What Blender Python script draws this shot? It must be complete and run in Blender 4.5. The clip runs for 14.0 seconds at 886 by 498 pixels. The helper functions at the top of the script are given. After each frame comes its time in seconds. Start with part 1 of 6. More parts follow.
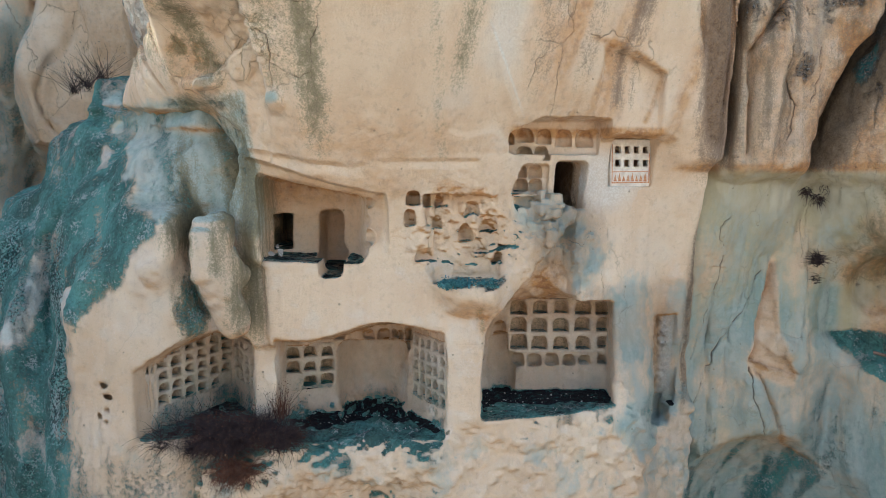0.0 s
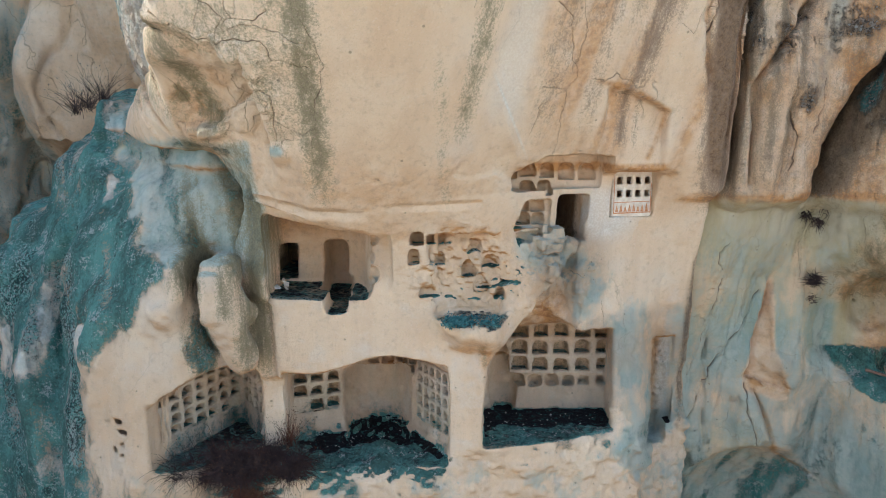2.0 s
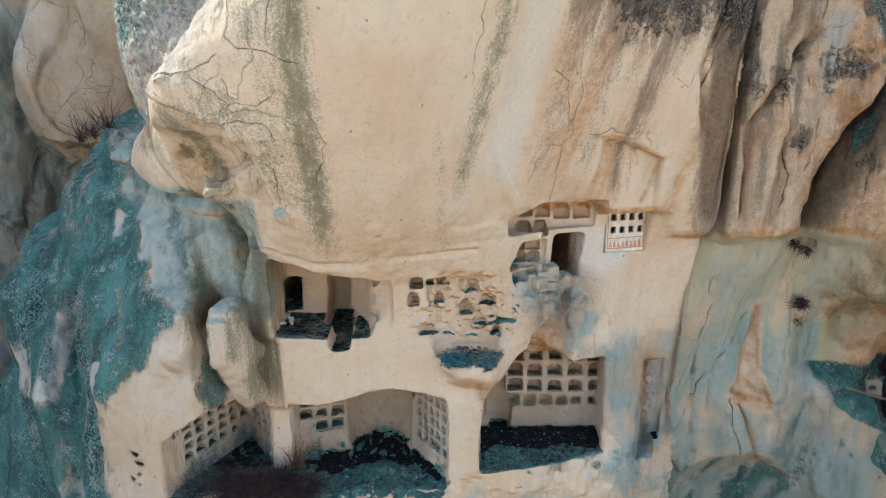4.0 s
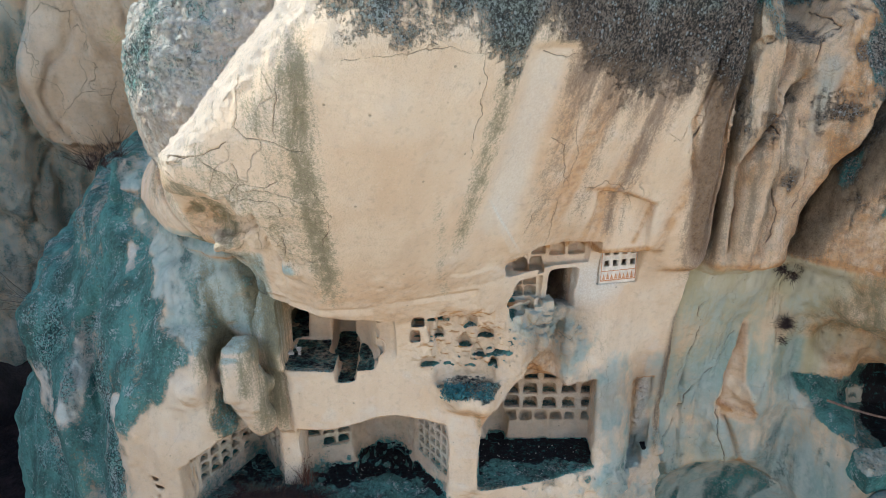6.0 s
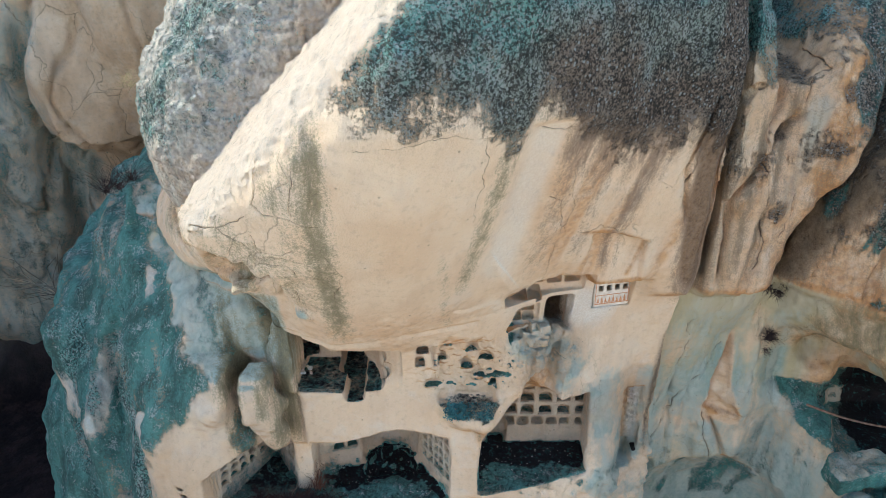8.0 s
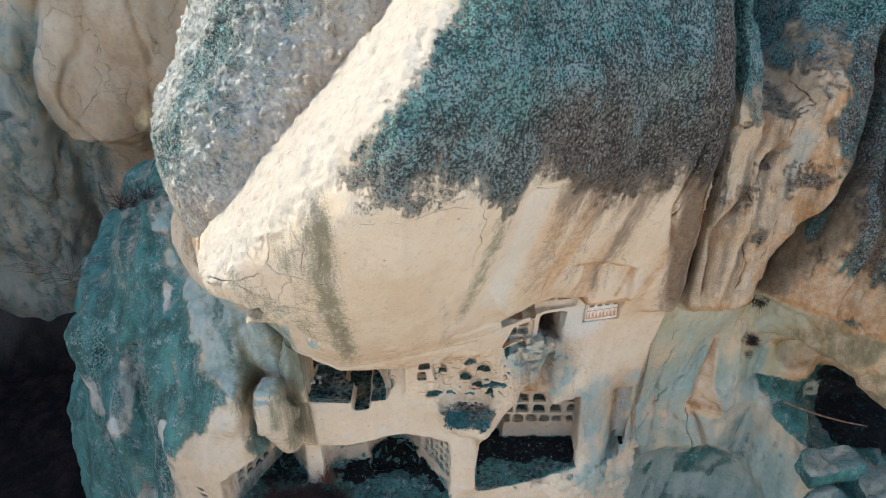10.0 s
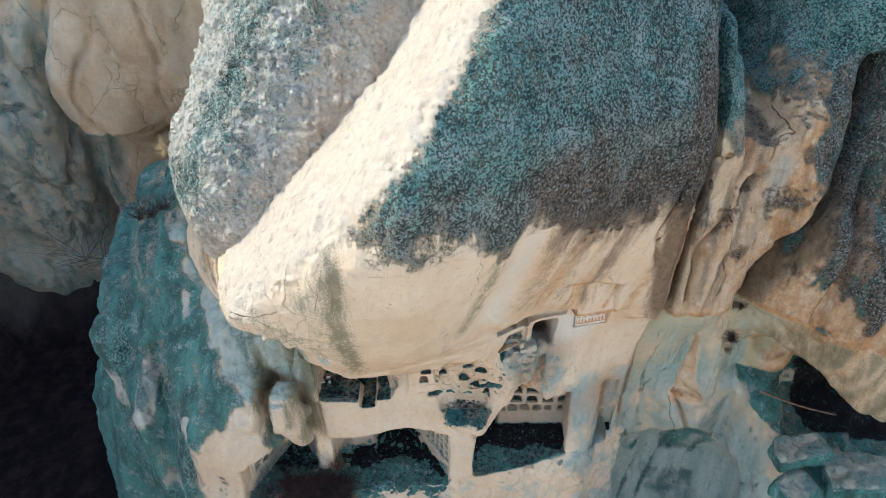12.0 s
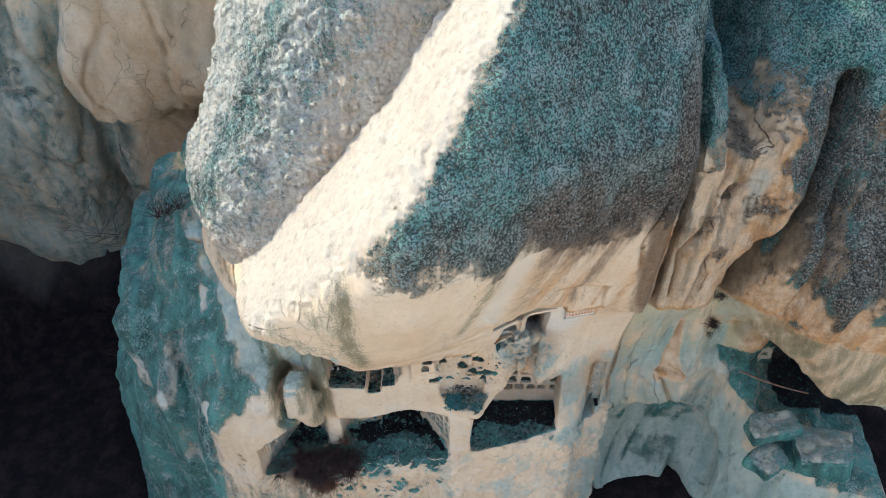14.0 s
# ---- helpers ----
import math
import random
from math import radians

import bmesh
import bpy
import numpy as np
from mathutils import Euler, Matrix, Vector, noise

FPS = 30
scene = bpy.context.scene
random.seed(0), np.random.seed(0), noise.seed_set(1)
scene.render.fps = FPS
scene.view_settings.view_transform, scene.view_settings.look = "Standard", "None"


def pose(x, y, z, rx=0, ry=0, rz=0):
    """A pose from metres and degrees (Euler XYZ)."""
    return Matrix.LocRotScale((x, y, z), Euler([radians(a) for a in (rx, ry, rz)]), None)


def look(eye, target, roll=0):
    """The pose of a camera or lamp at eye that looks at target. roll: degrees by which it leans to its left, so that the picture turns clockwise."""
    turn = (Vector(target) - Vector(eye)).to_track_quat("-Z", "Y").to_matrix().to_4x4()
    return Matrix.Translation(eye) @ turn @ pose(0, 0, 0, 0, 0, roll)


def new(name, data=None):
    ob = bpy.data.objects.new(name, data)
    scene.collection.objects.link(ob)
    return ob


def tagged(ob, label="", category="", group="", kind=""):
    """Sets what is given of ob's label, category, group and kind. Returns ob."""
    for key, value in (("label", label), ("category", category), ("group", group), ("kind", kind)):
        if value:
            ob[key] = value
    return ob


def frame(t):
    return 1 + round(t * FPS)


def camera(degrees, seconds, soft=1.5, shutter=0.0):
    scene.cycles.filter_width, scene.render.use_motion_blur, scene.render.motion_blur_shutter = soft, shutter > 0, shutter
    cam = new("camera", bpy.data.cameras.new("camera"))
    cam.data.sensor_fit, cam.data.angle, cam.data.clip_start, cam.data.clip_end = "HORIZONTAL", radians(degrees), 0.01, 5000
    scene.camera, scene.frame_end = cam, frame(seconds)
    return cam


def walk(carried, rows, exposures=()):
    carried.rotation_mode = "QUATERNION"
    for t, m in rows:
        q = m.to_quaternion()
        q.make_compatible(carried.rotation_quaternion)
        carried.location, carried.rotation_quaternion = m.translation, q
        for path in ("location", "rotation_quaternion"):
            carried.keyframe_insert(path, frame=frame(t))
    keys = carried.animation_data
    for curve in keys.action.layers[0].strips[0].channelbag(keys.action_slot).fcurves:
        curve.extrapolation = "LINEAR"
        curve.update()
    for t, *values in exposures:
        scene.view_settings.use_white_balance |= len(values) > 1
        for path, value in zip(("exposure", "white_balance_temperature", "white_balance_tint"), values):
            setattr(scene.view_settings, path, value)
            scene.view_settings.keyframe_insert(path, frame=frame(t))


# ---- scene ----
cam = camera(60.6, 14.0, 0.5)
METRES, EYE, TILT, LEAN, TURN = 14.0, 10.0, -5.9, 0.0, 0.0
ROWS = [
    (0.0, 0.0, 0.0, 0.0, 0.0, 0.0, -0.0),
    (0.5, 0.0001, -0.0025, 0.0263, 0.03, -1.07, 0.02),
    (1.0, -0.0005, -0.0051, 0.0582, 0.06, -2.33, 0.02),
    (1.5, -0.0013, -0.0074, 0.0898, 0.07, -3.49, 0.02),
    (2.0, -0.0032, -0.0101, 0.1258, 0.05, -4.73, 0.02),
    (2.5, -0.0015, -0.0134, 0.1596, 0.09, -5.91, 0.01),
    (3.0, -0.0009, -0.0189, 0.196, 0.09, -7.18, 0.0),
    (5.5, -0.0001, -0.039, 0.3714, 0.12, -13.15, 0.03),
    (6.0, -0.0006, -0.0418, 0.4096, 0.11, -14.39, 0.03),
    (6.5, -0.0013, -0.0448, 0.4448, 0.09, -15.53, 0.03),
    (7.0, -0.0027, -0.0482, 0.4827, 0.07, -16.81, 0.02),
    (7.5, -0.0044, -0.0518, 0.5183, 0.08, -18.02, 0.02),
    (8.0, -0.0052, -0.0563, 0.5565, 0.1, -19.31, 0.0),
    (10.5, -0.0063, -0.0728, 0.7395, 0.09, -25.32, -0.03),
    (11.0, -0.0065, -0.0764, 0.7788, 0.07, -26.58, -0.03),
    (11.5, -0.0064, -0.0808, 0.8144, 0.08, -27.73, -0.04),
    (12.0, -0.0069, -0.0863, 0.8525, 0.08, -28.98, -0.04),
    (12.5, -0.0077, -0.0914, 0.8878, 0.09, -30.13, -0.04),
    (13.0, -0.0081, -0.096, 0.9249, 0.08, -31.39, -0.03),
    (13.5, -0.008, -0.0996, 0.9581, 0.08, -32.55, -0.03),
    (14.0, -0.0071, -0.1032, 0.9941, 0.08, -33.82, -0.04),
]
walk(cam, [(t, pose(0, 0, EYE, TILT, LEAN, TURN) @ pose(METRES * x, METRES * y, METRES * z, 90 + pitch, roll, yaw)) for t, x, y, z, yaw, pitch, roll in ROWS],
     [(0.0, 1.9, 6250, 5.0), (14.0, 1.8, 6250, 5.0)])

# ---- light ----
SUN = Vector((-0.74, 0.26, 0.62)).normalized()
world = bpy.data.worlds.new("sky")
scene.world = world
world.use_nodes = True
sky = world.node_tree.nodes.new("ShaderNodeTexSky")
sky.sky_type = "NISHITA"
sky.sun_disc = False
sky.sun_elevation = math.asin(SUN.z)
sky.sun_rotation = math.atan2(SUN.x, SUN.y)
world.node_tree.nodes["Background"].inputs["Strength"].default_value = 0.15
world.node_tree.links.new(sky.outputs[0], world.node_tree.nodes["Background"].inputs["Color"])
lamp = bpy.data.lights.new("sun", "SUN")
lamp.energy, lamp.angle, lamp.color = 1.4, radians(0.5), (1.0, 0.96, 0.85)
new("sun", lamp).matrix_world = look(SUN * 60, (0, 0, 0))


# ---- arithmetic ----
def step(a, b, v):
    s = np.clip((v - a) / (b - a), 0.0, 1.0)
    return s * s * (3 - 2 * s)


LATTICE = np.random.RandomState(7).rand(64, 64, 64).astype(np.float32) * 2 - 1


def grain(p, size, seed=0):
    """Smooth noise from -1 to 1 at points p (n, 3), with lumps of that size."""
    q = p / size + np.array((seed * 7.3, seed * 3.1, seed * 5.7))
    i = np.floor(q).astype(np.int32)
    f = (q - i).astype(np.float32)
    f = f * f * (3 - 2 * f)
    i &= 63
    j = (i + 1) & 63
    out = 0
    for a, wa in ((i[:, 0], 1 - f[:, 0]), (j[:, 0], f[:, 0])):
        for b, wb in ((i[:, 1], 1 - f[:, 1]), (j[:, 1], f[:, 1])):
            for c, wc in ((i[:, 2], 1 - f[:, 2]), (j[:, 2], f[:, 2])):
                out = out + LATTICE[a, b, c] * (wa * wb * wc)
    return out


def rough(p, size, octaves=4, seed=0, gain=0.5):
    return sum(grain(p, size * 0.5 ** k, seed + k) * gain ** k for k in range(octaves))


def smax(a, b, k):
    h = np.maximum(k - np.abs(a - b), 0) / k
    return np.maximum(a, b) + h * h * k * 0.25


def smin(a, b, k):
    return -smax(-a, -b, k)


class Loft:
    """A rock face y(x, z), drawn from upright sections: each its x and its outline from the foot up, as z, y pairs."""

    def __init__(self):
        self.sections = []

    def at(self, x, *outline):
        self.sections.append((x, outline))

    def face(self, xs, zs, soft):
        cols = [np.interp(zs, [z for z, y in o], [y for z, y in o]) for x, o in self.sections]
        at = [x for x, o in self.sections]
        table = np.array(cols)
        out = np.array([np.interp(xs, at, table[:, k]) for k in range(len(zs))]).T
        n = max(1, int(soft / (zs[1] - zs[0])))
        w = np.exp(-np.linspace(-2, 2, 2 * n + 1) ** 2)
        w /= w.sum()
        for axis in (0, 1):
            pad = [(n, n) if a == axis else (0, 0) for a in (0, 1)]
            out = np.apply_along_axis(lambda v: np.convolve(v, w, "valid"), axis, np.pad(out, pad, mode="edge"))
        return out


class Rock:
    """A block of rock as a field over a grid: below 0 inside. It is cut and added to, and then skinned."""

    def __init__(self, low, high, h):
        self.low, self.h = np.array(low, float), h
        n = [int(round((b - a) / h)) + 1 for a, b in zip(low, high)]
        self.xs, self.ys, self.zs = [a + h * np.arange(k) for a, k in zip(low, n)]
        self.d = np.full(n, 1.0, np.float32)

    def loft(self, loft, soft=0.15, relief=None):
        f = loft.face(self.xs, self.zs, soft)
        if relief:
            f = f + relief(*np.meshgrid(self.xs, self.zs, indexing="ij"))
        gx, gz = np.gradient(f, self.h)
        k = 1 / np.sqrt(1 + gx * gx + gz * gz)
        self.d = ((f[:, None, :] - self.ys[None, :, None]) * k[:, None, :]).astype(np.float32)
        return self

    def window(self, low, high):
        cut = []
        for a, b, v in zip(low, high, (self.xs, self.ys, self.zs)):
            i, j = np.searchsorted(v, a), np.searchsorted(v, b)
            if j <= i:
                return None, None
            cut.append(slice(i, j))
        x, y, z = self.xs[cut[0]], self.ys[cut[1]], self.zs[cut[2]]
        return tuple(cut), (x[:, None, None], y[None, :, None], z[None, None, :])

    def cut(self, low, high, shape, k=0.05):
        """Takes away shape(x, y, z), a distance below 0 inside it."""
        w, g = self.window(low, high)
        if w:
            self.d[w] = smax(self.d[w], -shape(*g), k)

    def add(self, low, high, shape, k=0.1):
        w, g = self.window(low, high)
        if w:
            self.d[w] = smin(self.d[w], shape(*g), k)

    def skin(self):
        """The surface of the block: points and four-cornered faces."""
        d = self.d
        for a in range(3):
            for end in (0, -1):
                side = [slice(None)] * 3
                side[a] = end
                d[tuple(side)] = np.maximum(d[tuple(side)], 0.02)
        s = d < 0
        n = np.zeros([k - 1 for k in d.shape], np.uint8)
        corner = [(i, j, k) for i in (0, 1) for j in (0, 1) for k in (0, 1)]
        shape = n.shape
        for i, j, k in corner:
            n += s[i:i + shape[0], j:j + shape[1], k:k + shape[2]]
        cell = np.argwhere((n > 0) & (n < 8))
        index = np.full(shape, -1, np.int32)
        index[tuple(cell.T)] = np.arange(len(cell))
        value = {c: d[cell[:, 0] + c[0], cell[:, 1] + c[1], cell[:, 2] + c[2]] for c in corner}
        total, count = np.zeros((len(cell), 3)), np.zeros(len(cell))
        for c in corner:
            for a in range(3):
                if c[a] == 0:
                    e = tuple(1 if b == a else c[b] for b in range(3))
                    u, v = value[c], value[e]
                    hit = (u < 0) != (v < 0)
                    f = np.where(hit, u / np.where(hit, u - v, 1), 0)
                    for b in range(3):
                        total[:, b] += hit * (c[b] + (f if b == a else 0))
                    count += hit
        points = self.low + self.h * (cell + total / count[:, None])
        faces = []
        for a in range(3):
            b, c = (a + 1) % 3, (a + 2) % 3
            lo = [slice(1, -1)] * 3
            lo[a] = slice(0, -1)
            hi = list(lo)
            hi[a] = slice(1, None)
            p, q = s[tuple(lo)], s[tuple(hi)]
            for way, mask in ((0, p & ~q), (1, q & ~p)):
                at = np.argwhere(mask)
                at[:, b] += 1
                at[:, c] += 1
                ring = []
                for db, dc in ((-1, -1), (0, -1), (0, 0), (-1, 0)):
                    o = at.copy()
                    o[:, b] += db
                    o[:, c] += dc
                    ring.append(index[tuple(o.T)])
                faces.append(np.stack(ring if way == 0 else ring[::-1], 1))
        return points, np.concatenate(faces)


def grouped(faces):
    """Faces as a table from the number of corners to their corners."""
    return faces if isinstance(faces, dict) else {faces.shape[1]: faces}


def normals(points, faces):
    out = np.zeros_like(points)
    for k, f in grouped(faces).items():
        q = (f[:, 0], f[:, 1], f[:, 2], f[:, 0]) if k == 3 else (f[:, 0], f[:, k // 4], f[:, k // 2], f[:, 3 * k // 4])
        n = np.cross(points[q[2]] - points[q[0]], points[q[3]] - points[q[1]]) if k > 3 else np.cross(points[q[1]] - points[q[0]], points[q[2]] - points[q[0]])
        for a in range(3):
            for c in range(k):
                out[:, a] += np.bincount(f[:, c], n[:, a], len(points))
    return out / np.maximum(np.linalg.norm(out, axis=1), 1e-9)[:, None]


def slimmed(points, faces, low, high, h, coarse=12):
    """Wide faces in place of narrow ones on the buried sides of a block."""
    rear = np.zeros(len(faces), bool)
    for a in range(3):
        for edge in (low[a], high[a]):
            rear |= (np.abs(points[:, a] - edge) < 1.7 * h)[faces].all(1)
    kept = np.zeros(len(points), bool)
    kept[faces[~rear]] = True
    index = np.full(len(points), -1)
    index[kept] = np.arange(kept.sum())
    buried = np.nonzero(~kept)[0]
    if not len(buried):
        return points, {4: faces}
    _, cell = np.unique(np.floor(points[buried] / (coarse * h)).astype(np.int64), axis=0, return_inverse=True)
    cell = cell.ravel()
    count = np.bincount(cell)
    middle = np.stack([np.bincount(cell, points[buried, a]) / count for a in range(3)], 1)
    index[buried] = kept.sum() + cell
    points = np.concatenate([points[kept], middle])
    wide = index[faces[rear]]
    same = np.stack([wide[:, i] == wide[:, (i + 1) % 4] for i in range(4)], 1)
    cross = (wide[:, 0] == wide[:, 2]) | (wide[:, 1] == wide[:, 3])
    four = wide[(same.sum(1) == 0) & ~cross]
    pick = (same.sum(1) == 1) & ~cross
    three = wide[pick][~same[pick]].reshape(-1, 3)
    return points, {4: np.concatenate([index[faces[~rear]], four]), 3: three}


def refined(points, faces, near):
    """Each four-cornered face near the given places is split in four; its neighbours take up the new corners."""
    quads = faces[4]
    hit = near(points)
    pick = hit[quads].any(1)
    split = quads[pick].astype(np.int64)
    if not len(split):
        return points, faces
    total = len(points)

    def key(f):
        g = np.roll(f, -1, 1)
        return np.minimum(f, g).astype(np.int64) * total + np.maximum(f, g)

    edges, mids = np.unique(key(split), return_inverse=True)
    mids = mids.reshape(split.shape) + total
    centre = total + len(edges) + np.arange(len(split))
    points = np.concatenate([points, (points[edges // total] + points[edges % total]) / 2, points[split].mean(1)])
    new_quads = [np.stack([split[:, i], mids[:, i], centre, mids[:, i - 1]], 1) for i in range(4)]
    out, longer = {}, {}
    for k, f in faces.items():
        if k == 4:
            f = f[~pick]
        touched = np.isin(key(f), edges)
        any_touched = touched.any(1)
        out[k] = f[~any_touched]
        for corners, flags, keys in zip(f[any_touched], touched[any_touched], key(f[any_touched])):
            ring = []
            for c, flag, e in zip(corners, flags, keys):
                ring.append(c)
                if flag:
                    ring.append(total + np.searchsorted(edges, e))
            longer.setdefault(len(ring), []).append(ring)
    out[4] = np.concatenate([out[4]] + new_quads)
    for k, rings in longer.items():
        out[k] = np.concatenate([out[k], np.array(rings)]) if k in out else np.array(rings)
    return points, {k: f for k, f in out.items() if len(f)}


def skinned(name, points, faces, material, tones=None, parent=None):
    """A smooth mesh object. tones: names and (n, 4) values that the material reads."""
    groups = [f for f in grouped(faces).values() if len(f)]
    sizes = np.concatenate([np.full(len(f), f.shape[1]) for f in groups])
    corners = np.concatenate([f.ravel() for f in groups])
    me = bpy.data.meshes.new(name)
    me.vertices.add(len(points))
    me.vertices.foreach_set("co", points.astype(np.float32).ravel())
    me.loops.add(len(corners))
    me.loops.foreach_set("vertex_index", corners.astype(np.int32))
    me.polygons.add(len(sizes))
    me.polygons.foreach_set("loop_start", (np.cumsum(sizes) - sizes).astype(np.int32))
    me.polygons.foreach_set("use_smooth", np.ones(len(sizes), bool))
    for key, v in (tones or {}).items():
        me.attributes.new(key, "FLOAT_COLOR", "POINT").data.foreach_set("color", v.astype(np.float32).ravel())
    me.update(calc_edges=True)
    me.materials.append(material)
    ob = new(name, me)
    ob.parent = parent
    return ob


# ---- materials ----
class Nodes:
    """Short hand for node trees."""

    def __init__(self, name):
        self.mat = bpy.data.materials.new(name)
        self.mat.use_nodes = True
        self.tree = self.mat.node_tree
        self.bsdf = self.tree.nodes["Principled BSDF"]

    def put(self, ins, value):
        if isinstance(value, bpy.types.NodeSocket):
            self.tree.links.new(value, ins)
        elif ins.type == "RGBA" and len(value) == 3:
            ins.default_value = (*value, 1)
        else:
            ins.default_value = value

    def math(self, op, a, b=0.0, clamp=False):
        n = self.tree.nodes.new("ShaderNodeMath")
        n.operation, n.use_clamp = op, clamp
        self.put(n.inputs[0], a)
        self.put(n.inputs[1], b)
        return n.outputs[0]

    def place(self, stretch=(1, 1, 1)):
        g = self.tree.nodes.new("ShaderNodeTexCoord")
        m = self.tree.nodes.new("ShaderNodeMapping")
        self.put(m.inputs["Vector"], g.outputs["Object"])
        m.inputs["Scale"].default_value = stretch
        return m.outputs[0]

    def noise(self, scale, detail=4.0, rough=0.55, vector=None, distortion=0.0):
        n = self.tree.nodes.new("ShaderNodeTexNoise")
        self.put(n.inputs["Vector"], vector if vector else self.place())
        n.inputs["Scale"].default_value, n.inputs["Detail"].default_value = scale, detail
        n.inputs["Roughness"].default_value, n.inputs["Distortion"].default_value = rough, distortion
        return n.outputs[0]

    def cells(self, scale, feature="F1", vector=None):
        n = self.tree.nodes.new("ShaderNodeTexVoronoi")
        n.feature = feature
        self.put(n.inputs["Vector"], vector if vector else self.place())
        n.inputs["Scale"].default_value = scale
        return n.outputs[0]

    def grains(self, scale, vector=None):
        n = self.tree.nodes.new("ShaderNodeTexVoronoi")
        self.put(n.inputs["Vector"], vector if vector else self.place())
        n.inputs["Scale"].default_value = scale
        s = self.tree.nodes.new("ShaderNodeSeparateColor")
        self.put(s.inputs[0], n.outputs["Color"])
        return s.outputs

    def ramp(self, v, a, b):
        n = self.tree.nodes.new("ShaderNodeMapRange")
        n.interpolation_type = "SMOOTHSTEP"
        self.put(n.inputs["Value"], v)
        n.inputs["From Min"].default_value, n.inputs["From Max"].default_value = a, b
        return n.outputs[0]

    def mix(self, f, a, b, kind="MIX"):
        n = self.tree.nodes.new("ShaderNodeMix")
        n.data_type, n.blend_type = "RGBA", kind
        self.put(n.inputs[0], f)
        self.put(n.inputs[6], a)
        self.put(n.inputs[7], b)
        return n.outputs[2]

    def tone(self, name):
        n = self.tree.nodes.new("ShaderNodeAttribute")
        n.attribute_name = name
        s = self.tree.nodes.new("ShaderNodeSeparateColor")
        self.put(s.inputs[0], n.outputs["Color"])
        return (*s.outputs, n.outputs["Alpha"])

    def bump(self, height, depth, under=None):
        n = self.tree.nodes.new("ShaderNodeBump")
        n.inputs["Strength"].default_value = 1.0
        self.put(n.inputs["Distance"], depth)
        self.put(n.inputs["Height"], height)
        if under:
            self.put(n.inputs["Normal"], under)
        return n.outputs[0]

    def done(self, color, roughness, normal=None):
        self.put(self.bsdf.inputs["Base Color"], color)
        self.put(self.bsdf.inputs["Roughness"], roughness)
        self.bsdf.inputs["Specular IOR Level"].default_value = 0.25
        if normal:
            self.put(self.bsdf.inputs["Normal"], normal)
        return self.mat


